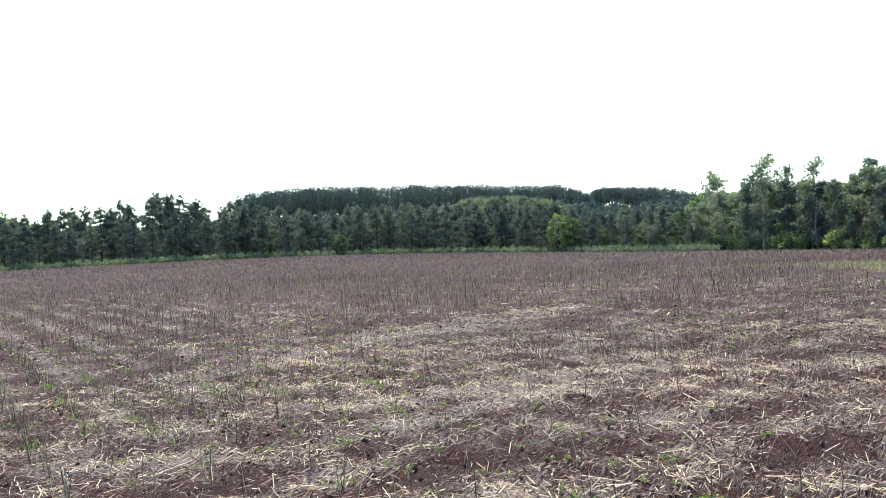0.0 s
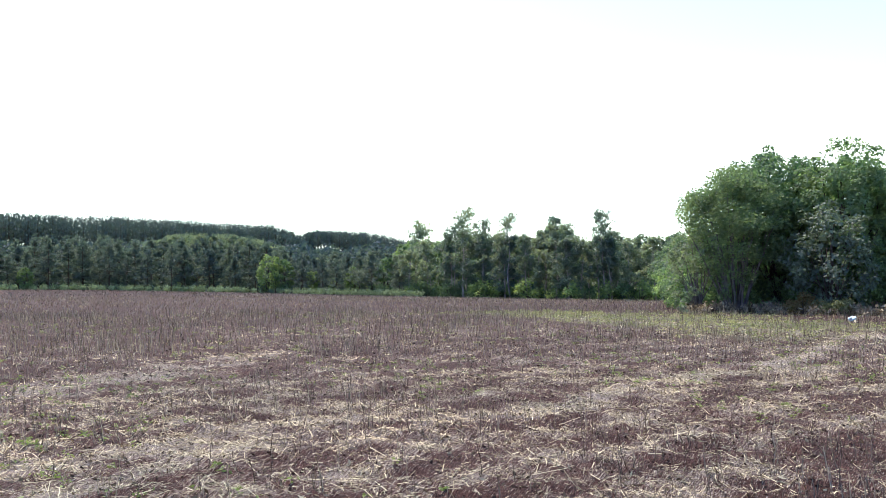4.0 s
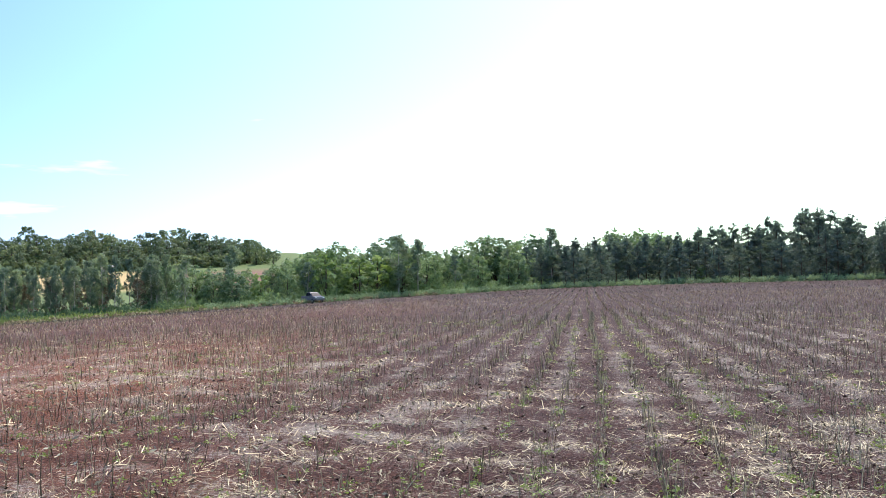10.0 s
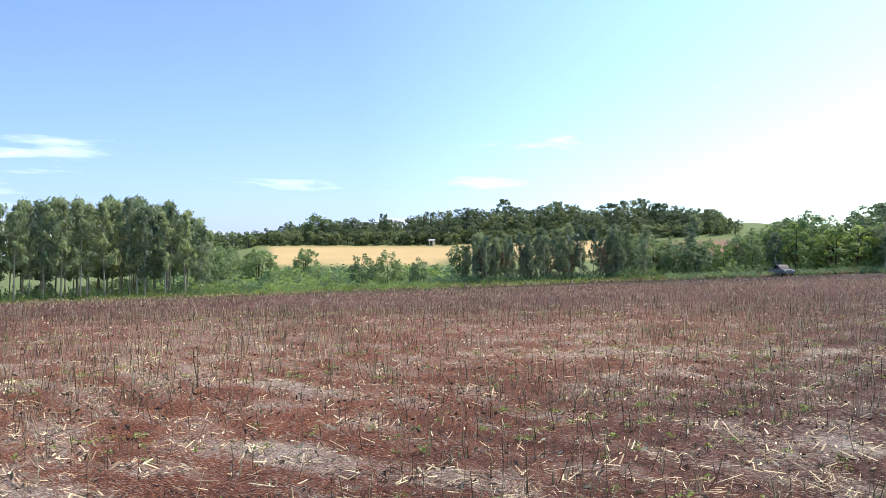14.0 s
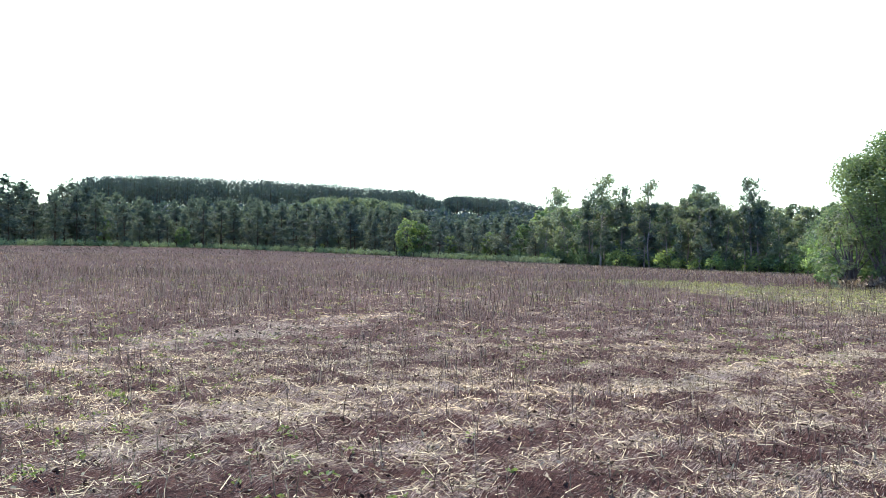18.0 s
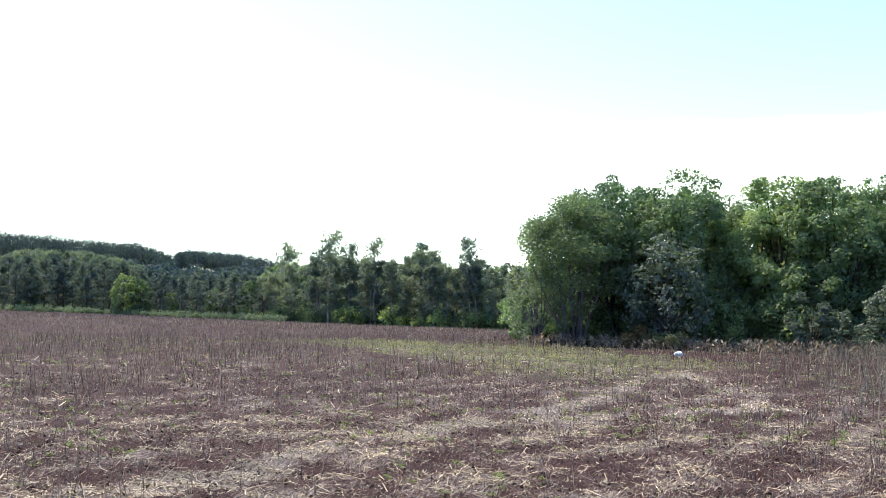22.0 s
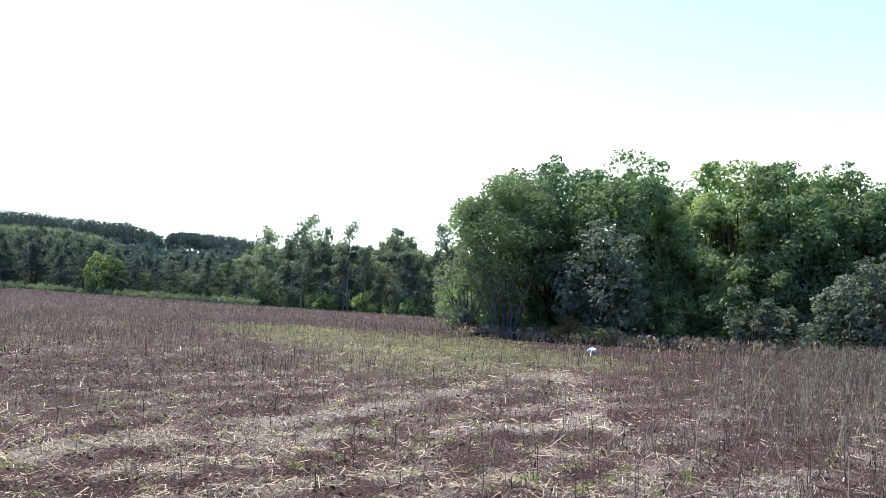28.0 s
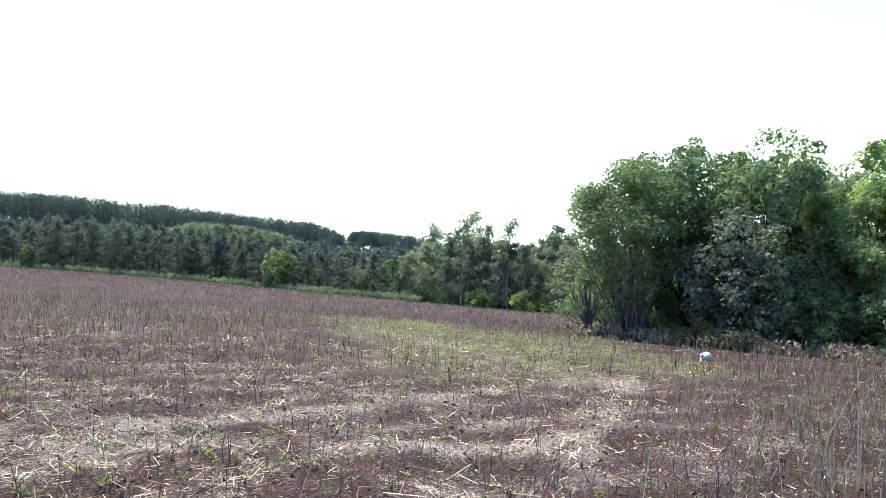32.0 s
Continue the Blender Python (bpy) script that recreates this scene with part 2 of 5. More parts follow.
def edge_at(az):
    """Distance from the origin to the field's edge; az in degrees to the left of the crop rows."""
    return np.interp(az, EDGE[0], EDGE[1])


def step(a, b, v):
    k = np.clip((v - a) / (b - a), 0, 1)
    return k * k * (3 - 2 * k)


def ground_z(x, y):
    x, y = np.asarray(x, float), np.asarray(y, float)
    r = np.hypot(x, y) + 1e-6
    az = np.degrees(np.arctan2(-x, y))
    k = np.minimum(r, 190.0) / r
    u, w = x * k, y * k
    z = QUAD[0] * u + QUAD[1] * w + QUAD[2] * u * u + QUAD[3] * w * w + QUAD[4] * u * w
    z = np.maximum(z, -6.0)
    # the hill with the golden and the green field
    west = (0.45 * step(-18, 0, az) + 0.55 * step(13, 20, az)) * (1 - 0.75 * step(50, 62, az))
    z = z + west * step(215, 540, np.minimum(r, 425 + 120 * (1 - step(21, 25, az)))) * 24.5
    # the wooded ridges
    z = z + step(-48, -40, az) * (1 - step(-19.5, -16, az)) * step(250, 390, r) * 13.0
    z = z + step(-66, -50, az) * (1 - step(-44, -41, az)) * step(300, 470, r) * 12.0
    z = z - 5.0 * step(-75, -60, az) * (1 - step(-50, -46, az)) * step(130, 260, r)
    # the far hills
    z = z + step(-110, -75, az) * (1 - step(-50, -47, az)) * step(1300, 2100, r) * 56.0
    z = z + step(1000, 2400, r) * 14.0
    return z


def wave(x, y, s, k=0.0):
    return np.sin(x * 1.31 * s + 1.7 * np.sin(y * 0.73 * s + k) + k) * np.cos(y * 1.13 * s + 1.3 * np.sin(x * 0.57 * s - k))


def relief(x, y):
    """Clods and old crop rows close to the path."""
    return (0.016 * np.sin(x * 2 * np.pi / 0.5 + 0.8 * wave(x, y, 0.4)) + 0.024 * wave(x, y, 2.1) + 0.020 * wave(x, y, 5.3, 2) + 0.018 * wave(x, y, 11.0, 1)) * (1 - step(25, 45, np.hypot(x - 4, y + 1)))


def mesh_of(name, verts, faces, mats, smooth=False, index=None):
    """A mesh from arrays of corners and of equal-sided faces."""
    me = bpy.data.meshes.new(name)
    verts, faces = np.asarray(verts, np.float32), np.asarray(faces, np.int32)
    n, k = faces.shape
    me.vertices.add(len(verts))
    me.vertices.foreach_set("co", verts.ravel())
    me.loops.add(n * k)
    me.loops.foreach_set("vertex_index", faces.ravel())
    me.polygons.add(n)
    me.polygons.foreach_set("loop_start", np.arange(0, n * k, k, dtype=np.int32))
    for mt in mats if isinstance(mats, (list, tuple)) else [mats]:
        me.materials.append(mt)
    if index is not None:
        me.polygons.foreach_set("material_index", np.asarray(index, np.int32))
    me.polygons.foreach_set("use_smooth", np.full(n, smooth))
    me.update(calc_edges=True)
    return me


def cover_of(x, y):
    """Land cover: straw on the field, green growth, golden stubble, woodland floor."""
    r, az = np.hypot(x, y), np.degrees(np.arctan2(-x, y))
    e = edge_at(az)
    jag = 1.5 * wave(x, y, 0.21)
    green = step(-0.6, 1.2, r + jag - e)
    gold = step(318, 326, r + 3 * jag) * (1 - step(392, 400, r)) * step(26.5, 27.5, az) * (1 - step(51.0, 51.5, az))
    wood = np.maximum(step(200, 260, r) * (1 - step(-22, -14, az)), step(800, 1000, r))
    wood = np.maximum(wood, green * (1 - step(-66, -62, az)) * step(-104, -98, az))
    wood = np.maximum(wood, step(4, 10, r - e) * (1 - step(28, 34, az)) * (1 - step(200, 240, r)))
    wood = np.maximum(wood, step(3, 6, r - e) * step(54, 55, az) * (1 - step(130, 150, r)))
    return green, gold, wood


def band(x, y, x0, y0, x1, y1, w):
    """Nearness to a straight strip on the ground."""
    dx, dy = x1 - x0, y1 - y0
    ln = math.hypot(dx, dy)
    along = ((x - x0) * dx + (y - y0) * dy) / ln
    off = np.abs((x - x0) * dy - (y - y0) * dx) / ln
    return (1 - step(w * 0.4, w, off)) * step(-2, 1, along) * (1 - step(ln - 1, ln + 2, along))


TRACKS = [(4.0, 6.2, 6.4, 6.4, 0.9), (9.0, 4.7, 13.2, 4.4, 0.7), (13.2, 4.4, 18.0, 1.2, 0.5), (15.0, 4.0, 24.0, 4.6, 0.45), (18.0, 1.3, 24.0, 4.2, 0.45), (24, 4.5, 30.0, 17.3, 0.8),
          (-11.5, 9.0, -9.0, 9.6, 0.6), (-8.0, 6.4, -5.5, 7.0, 0.6), (-3.6, 9.3, -1.2, 13.1, 0.8), (-10.2, 14.6, -4.2, 19.3, 0.9), (6, 12, 12, 14, 1.2),
          (-7.8, 4.8, -6.2, 5.0, 0.5), (-5.2, 5.0, -2.2, 5.0, 0.6), (-2.8, 9.6, -1.2, 9.5, 0.5)]


FURROWS = [(4.6, -1.45, 11.5, -2.45, 0.36), (5.0, -0.2, 9.5, -0.85, 0.26)]     # open red furrows that the straw leaves bare


def rows_of(x, y):
    """Where the drilled rows show as lines of straw and stalks."""
    az = np.degrees(np.arctan2(-x, y))
    return step(-24, -12, az) * (1 - step(14, 26, az)) * step(9, 18, y) * np.cos(2 * np.pi * x)


def straw_of(x, y):
    """How thick the straw lies."""
    s = 0.30 + 0.09 * wave(x, y, 0.9, 1.0) + 0.20 * wave(x, y, 2.3, 2.0) + 0.15 * wave(x, y, 4.9, 5.0) + 0.10 * wave(x, y, 0.23, 4.0) - 0.27 * step(14, 46, np.hypot(x, y)) + 0.13 * (1 - step(6, 15, np.hypot(x - 4, y + 1)))
    s = s + 0.19 * np.sin(2 * np.pi * (y + 0.12 * x + 0.45 * wave(x, y, 0.9, 6.0)) / 1.15) * (1 - step(14, 34, np.hypot(x - 5, y)))
    s = s + 0.10 * step(2, 26, -x) * step(8, 16, np.hypot(x, y))
    for t in TRACKS:
        s = s + 0.34 * band(x, y, *t)
    s = s - 0.15 * rows_of(x, y) + 0.16 * step(93, 102, -np.degrees(np.arctan2(-x, y))) * step(9, 13, x) * (1 - step(30, 45, x))
    for t in FURROWS:
        s = s - 0.45 * band(x, y, *t)
    return np.clip(s + 0.05 * bare_of(x, y), 0, 1)


def bare_of(x, y):
    """Barer, redder soil towards the eucalyptus corner."""
    s = step(-1.0, 9.0, -x - 0.12 * y + 1.2 * wave(x, y, 0.5, 2.0)) * (1 - 0.62 * step(15, 48, np.hypot(x, y)) - 0.38 * step(70, 130, np.hypot(x, y)))
    for t in FURROWS:
        s = np.maximum(s, 0.35 * band(x, y, *t))
    return s


def lush_of(x, y):
    """Green growth among the stubble."""
    s = np.maximum(band(x, y, 35.0, 22.0, 27.0, 9.0, 4.2), band(x, y, 28.0, 10.0, 22.0, 6.2, 3.0))
    s = np.maximum(s, 0.8 * band(x, y, 36, 15, 26, 5.5, 3.5))
    return np.clip(s * (0.68 + 0.38 * wave(x, y, 0.6, 3.0)), 0, 1)


def build_ground():
    cx, cy, segs = 4.0, -1.0, 600
    radii = [0.4]
    while radii[-1] < 45:
        radii.append(radii[-1] * 1.028 + 0.012)
    while radii[-1] < 4200:
        radii.append(radii[-1] * 1.055)
    rr = np.array(radii)
    th = np.linspace(0, 2 * np.pi, segs, endpoint=False)
    x = cx + rr[:, None] * np.cos(th)
    y = cy + rr[:, None] * np.sin(th)
    z = ground_z(x, y)
    rng = np.random.default_rng(3)
    z = z + relief(x, y) + 0.012 * rng.normal(size=x.shape) * (1 - step(8, 20, rr)[:, None])
    verts = np.concatenate([[[cx, cy, 0.0]], np.stack([x, y, z], -1).reshape(-1, 3)])
    n = len(rr)
    i = np.arange(n - 1)[:, None] * segs
    j = np.arange(segs)
    j2 = (j + 1) % segs
    quads = np.stack([1 + i + j, 1 + i + segs + j, 1 + i + segs + j2, 1 + i + j2], -1).reshape(-1, 4)
    k = np.arange(0, segs, 2)
    hub = np.stack([np.zeros(len(k), int), 1 + k, 2 + k, 1 + (k + 2) % segs], -1)
    me = mesh_of("ground", verts, np.concatenate([quads, hub]), M_GROUND, True)
    a = me.attributes.new("cover", "FLOAT_COLOR", "POINT")
    g, o, w = cover_of(verts[:, 0], verts[:, 1])
    s = straw_of(verts[:, 0], verts[:, 1])
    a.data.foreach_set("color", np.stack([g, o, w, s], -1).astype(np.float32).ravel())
    b = me.attributes.new("lush", "FLOAT", "POINT")
    b.data.foreach_set("value", lush_of(verts[:, 0], verts[:, 1]).astype(np.float32))
    c = me.attributes.new("bare", "FLOAT", "POINT")
    c.data.foreach_set("value", bare_of(verts[:, 0], verts[:, 1]).astype(np.float32))
    d = me.attributes.new("rows", "FLOAT", "POINT")
    az = np.degrees(np.arctan2(-verts[:, 0], verts[:, 1]))
    d.data.foreach_set("value", (step(-22, -10, az) * (1 - step(12, 24, az)) * step(6, 12, verts[:, 1])).astype(np.float32))
    rim = np.hypot(verts[:, 0], verts[:, 1])
    e = me.attributes.new("ploughed", "FLOAT", "POINT")
    e.data.foreach_set("value", (step(300, 308, rim) * (1 - step(362, 368, rim)) * step(18.6, 19.2, az) * (1 - step(27, 28, az))).astype(np.float32))
    return tagged(new("ground", me), "harvested field of red soil, straw and stubble", "ground", kind="structure")


def soil_material():
    mt, t, p, out = material("red_soil_field", 0.95, 0.1)
    tc = t.nodes.new("ShaderNodeTexCoord").outputs["Object"]
    at = t.nodes.new("ShaderNodeAttribute")
    at.attribute_name = "cover"
    lu = t.nodes.new("ShaderNodeAttribute")
    lu.attribute_name = "lush"
    sp = t.nodes.new("ShaderNodeSeparateColor")
    t.links.new(at.outputs["Color"], sp.inputs[0])
    fine, mid_, big = noise_of(t, 38.0, 5.0, tc, 0.65), noise_of(t, 5.0, 5.0, tc), noise_of(t, 0.35, 4.0, tc)
    soil = mix(t, mid_, (0.028, 0.0155, 0.0140), (0.108, 0.057, 0.046))
    soil = mix(t, 0.8, soil, ramp(t, fine, [(0.30, (0.30, 0.28, 0.28)), (0.68, (1.7, 1.65, 1.6))]), "MULTIPLY")
    br = t.nodes.new("ShaderNodeAttribute")
    br.attribute_name = "bare"
    soil = mix(t, br.outputs["Fac"], soil, mix(t, 1.0, soil, (2.45, 1.72, 1.00), "MULTIPLY"))
    # flattened chaff, in flecks that are denser where the straw lies thick
    st = nd(t, "ShaderNodeMapping")
    st.inputs["Scale"].default_value = (1.0, 2.4, 1.0)
    st.inputs["Rotation"].default_value = (0, 0, 0.5)
    t.links.new(tc, st.inputs["Vector"])
    fleck = noise_of(t, 3.2, 10.0, st.outputs[0], 0.80)
    ad = nd(t, "ShaderNodeMath")
    ad.operation = "MULTIPLY_ADD"
    t.links.new(at.outputs["Alpha"], ad.inputs[0])
    ad.inputs[1].default_value = 0.30
    t.links.new(fleck, ad.inputs[2])
    sxyz = t.nodes.new("ShaderNodeSeparateXYZ")
    t.links.new(tc, sxyz.inputs[0])
    ph = nd(t, "ShaderNodeMath")
    ph.operation = "MULTIPLY"
    ph.inputs[1].default_value = 2 * math.pi / 1.0
    t.links.new(sxyz.outputs["X"], ph.inputs[0])
    si = nd(t, "ShaderNodeMath")
    si.operation = "COSINE"
    t.links.new(ph.outputs[0], si.inputs[0])
    rw = t.nodes.new("ShaderNodeAttribute")
    rw.attribute_name = "rows"
    am = nd(t, "ShaderNodeMath")
    am.operation = "MULTIPLY"
    t.links.new(si.outputs[0], am.inputs[0])
    t.links.new(rw.outputs["Fac"], am.inputs[1])
    ad2 = nd(t, "ShaderNodeMath")
    ad2.operation = "MULTIPLY_ADD"
    t.links.new(am.outputs[0], ad2.inputs[0])
    ad2.inputs[1].default_value = -0.11
    t.links.new(ad.outputs[0], ad2.inputs[2])
    mask = ramp(t, ad2.outputs[0], [(0.63, (0, 0, 0)), (0.73, (0.55, 0.55, 0.55))])
    chaff = mix(t, ramp(t, fine, [(0.32, (0, 0, 0)), (0.66, (1, 1, 1))]), (0.062, 0.048, 0.043), (0.310, 0.262, 0.218))
    field = mix(t, mask, soil, chaff)
    # pale loose fibres lying every way, and near-black streaks among them
    for turn, shift in ((0.3, 0.0), (1.35, 3.7), (2.4, 8.1)):
        fm = nd(t, "ShaderNodeMapping")
        fm.inputs["Scale"].default_value = (13.0, 95.0, 1.0)
        fm.inputs["Rotation"].default_value = (0, 0, turn)
        fm.inputs["Location"].default_value = (shift, shift, 0)
        t.links.new(tc, fm.inputs["Vector"])
        am2 = nd(t, "ShaderNodeMath")
        am2.operation = "MULTIPLY_ADD"
        am2.inputs[1].default_value = 0.14
        t.links.new(at.outputs["Alpha"], am2.inputs[0])
        t.links.new(noise_of(t, 1.0, 2.0, fm.outputs[0], 0.5), am2.inputs[2])
        field = mix(t, ramp(t, am2.outputs[0], [(0.40, (0.8, 0.8, 0.8)), (0.47, (0, 0, 0))]), field, (0.020, 0.011, 0.011))
        field = mix(t, ramp(t, am2.outputs[0], [(0.68, (0, 0, 0)), (0.73, (0.9, 0.9, 0.9))]), field, (0.360, 0.308, 0.258))
    field = mix(t, 0.6, field, ramp(t, big, [(0.3, (0.78, 0.74, 0.74)), (0.7, (1.15, 1.15, 1.12))]), "MULTIPLY")
    lm = nd(t, "ShaderNodeMath")
    lm.operation = "MULTIPLY"
    t.links.new(lu.outputs["Fac"], lm.inputs[0])
    t.links.new(ramp(t, noise_of(t, 3.0, 5.0, tc), [(0.35, (0, 0, 0)), (0.6, (0.9, 0.9, 0.9))]), lm.inputs[1])
    field = mix(t, lm.outputs[0], field, (0.190, 0.195, 0.100))
    green = mix(t, noise_of(t, 0.25, 6.0, tc), (0.080, 0.108, 0.040), (0.165, 0.195, 0.080))
    green = mix(t, noise_of(t, 0.9, 5.0, tc), green, (0.105, 0.135, 0.052))
    gold = mix(t, noise_of(t, 0.06, 5.0, tc), (0.350, 0.250, 0.115), (0.450, 0.335, 0.165))
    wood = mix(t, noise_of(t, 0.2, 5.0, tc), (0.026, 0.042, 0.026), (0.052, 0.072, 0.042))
    col = mix(t, sp.outputs[0], field, green)
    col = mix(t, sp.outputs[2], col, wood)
    col = mix(t, sp.outputs[1], col, gold)
    pl = t.nodes.new("ShaderNodeAttribute")
    pl.attribute_name = "ploughed"
    col = mix(t, pl.outputs["Fac"], col, mix(t, noise_of(t, 0.08, 5.0, tc), (0.150, 0.085, 0.060), (0.230, 0.140, 0.098)))
    t.links.new(col, p.inputs["Base Color"])
    bump(t, p, mix(t, 0.5, fine, fleck), 1.0, 0.06)
    return mt


M_GROUND = soil_material()
build_ground()


# ---------------------------------------------------------------- building plants
class Pile:
    """Collects corners and four-cornered faces."""

    def __init__(self):
        self.v, self.f, self.n = [], [], 0

    def add(self, v, f):
        self.v.append(np.asarray(v, float).reshape(-1, 3))
        self.f.append(np.asarray(f, int) + self.n)
        self.n += len(self.v[-1])

    def mesh(self, name, mat, smooth=False):
        return mesh_of(name, np.concatenate(self.v), np.concatenate(self.f), mat, smooth)


def unit(a):
    return a / (np.linalg.norm(a, axis=-1, keepdims=True) + 1e-9)


def tube(pile, pts, radii, sides=6):
    pts, radii = np.asarray(pts, float), np.asarray(radii, float)
    d = unit(np.gradient(pts, axis=0))
    ref = np.where(np.abs(d[:, 2:3]) > 0.9, [[1.0, 0, 0]], [[0, 0, 1.0]])
    u = unit(np.cross(d, ref))
    w = np.cross(d, u)
    a = np.linspace(0, 2 * np.pi, sides, endpoint=False)
    ring = pts[:, None] + radii[:, None, None] * (np.cos(a)[:, None] * u[:, None] + np.sin(a)[:, None] * w[:, None])
    n = len(pts)
    i = np.arange(n - 1)[:, None] * sides
    j = np.arange(sides)
    j2 = (j + 1) % sides
    pile.add(ring.reshape(-1, 3), np.stack([i + j, i + j2, i + sides + j2, i + sides + j], -1).reshape(-1, 4))


def leaves(pile, rng, where, length, width, along=None, spread=1.0, level=0.0):
    """A leaf at each place: a four-cornered blade, wider past its middle, turned every way or roughly along a direction."""
    n = len(where)
    d = rng.normal(size=(n, 3))
    if along is not None:
        d = along + spread * d * 0.5
    if level:
        d = d * [1, 1, 0.45]
    d = unit(d)
    side = rng.normal(size=(n, 3))
    if level:
        side = side * 0.55 + [0, 0, level]
    s = unit(np.cross(d, side))
    up = np.cross(s, d)
    ln = (length * rng.uniform(0.6, 1.35, n))[:, None]
    wd = (width * rng.uniform(0.6, 1.35, n))[:, None] * 0.5
    v = np.stack([where - d * ln * 0.5, where + s * wd + up * ln * 0.08, where + d * ln * 0.5, where - s * wd + up * ln * 0.08], 1)
    pile.add(v, np.arange(n * 4).reshape(n, 4))


def blob(rng, n, centre, radius, hollow=0.55):
    """Places in the outer part of a lump."""
    d = unit(rng.normal(size=(n, 3)))
    r = hollow + (1 - hollow) * rng.random(n) ** 0.7
    return np.asarray(centre) + d * r[:, None] * np.asarray(radius)


def part(name, me, parent, label=""):
    ob = new(name, me)
    ob.parent = parent
    if label:
        ob["label"] = label
    return ob


def thing(name, meshes, label, category, group=""):
    """An Empty at the base with a part for each mesh."""
    ob = new(name)
    ob.empty_display_size = 0.2
    for part_name, me in meshes:
        part(part_name, me, ob)
    return tagged(ob, label, category, group)


def broadleaf_meshes(seed, height, spread, mat, leaf=0.32, lumps=34, per=70, clear=0.18, stems=1, bark=None, flat=1.0, inner=0.35):
    """A tree with a domed, lumpy crown of separate leaves on limbs that reach into each lump."""
    rng = np.random.default_rng(seed)
    wood, crown = Pile(), Pile()
    base = height * clear
    feet = rng.normal(size=(stems, 2)) * (0.06 * spread if stems > 1 else 0.0)
    cen = []
    for k in range(lumps):
        a = rng.uniform(0, 2 * np.pi)
        h = rng.random() ** 0.8
        rad = spread * math.sqrt(max(0.05, 1 - (abs(h - 0.35) / 0.68) ** 2.2)) * rng.uniform(inner, 1.0) ** 0.6
        cen.append((rad * math.cos(a), rad * math.sin(a), base + (height - base) * (0.06 + 0.86 * h)))
    cen = np.array(cen)
    for k, c in enumerate(cen):
        foot = feet[k % stems]
        z0 = base * rng.uniform(0.3, 1.0) if stems > 1 else min(base + 0.35 * (c[2] - base), c[2] * 0.8)
        t = np.linspace(0, 1, 5)[:, None]
        p0 = np.array([foot[0], foot[1], z0])
        pts = p0 + (c - p0) * t + np.array([0, 0, 0.12 * height]) * (t * (1 - t)) + rng.normal(size=(5, 3)) * 0.02 * height * t * (1 - t) * 4
        r = 0.006 * height
        tube(wood, pts, np.linspace(r * 1.5, r * 0.35, 5), 4)
        size = spread * rng.uniform(0.22, 0.40)
        leaves(crown, rng, blob(rng, int(per * rng.uniform(0.7, 1.3)), c, (size, size, size * 0.75 * flat), 0.68), leaf, leaf * 0.6, None, 1.0, 0.28)
        for q in range(3):
            c2 = c + unit(rng.normal(size=3)) * size * 0.8
            leaves(crown, rng, blob(rng, int(per * 0.22), c2, (size * 0.4, size * 0.4, size * 0.35), 0.1), leaf, leaf * 0.6, None, 1.0, 0.28)
    for foot in feet:
        pts = np.array([[foot[0], foot[1], -0.3], [foot[0], foot[1], base * 0.6], [foot[0] * 1.6 + 0.05, foot[1] * 1.6, base + 0.3 * (height - base)], [foot[0] * 2, foot[1] * 2 + 0.1, height * 0.85]])
        r = height * (0.022 if stems == 1 else 0.011)
        tube(wood, pts, [r * 1.25, r, r * 0.7, r * 0.15], 7)
    return [("trunk", wood.mesh("trunk", bark or M_BARK, True)), ("crown", crown.mesh("crown", mat))]


def clump(pile, rng, centre, radius, n, leaf, outward, squash=0.8, droop=0.0):
    """A spray of leaves over the outside of one clump, their faces turned out and up."""
    u = unit(rng.normal(size=(n, 3)) + 0.55 * np.asarray(outward) + [0, 0, 0.35])
    r = 0.62 + 0.42 * rng.random(n) ** 0.6
    where = np.asarray(centre) + u * r[:, None] * radius * [1, 1, squash]
    nrm = unit(0.7 * u + [0, 0, 0.35] + 0.38 * rng.normal(size=(n, 3)))
    d = unit(np.cross(nrm, rng.normal(size=(n, 3))) - [0, 0, droop])
    s = unit(np.cross(nrm, d))
    ln = (leaf * rng.uniform(0.6, 1.4, n))[:, None] * 0.5
    wd = ln * rng.uniform(0.45, 0.75, (n, 1))
    v = np.stack([where - d * ln, where + s * wd - nrm * ln * 0.12, where + d * ln, where - s * wd - nrm * ln * 0.12], 1)
    pile.add(v, np.arange(n * 4).reshape(n, 4))
    k = max(4, n // 14)
    big = min(leaf * 2.2, radius * 0.6)
    leaves(pile, rng, np.asarray(centre) + np.clip(rng.normal(size=(k, 3)), -1, 1) * radius * 0.34, big, big * 0.7, None, 1.0, 0.2)


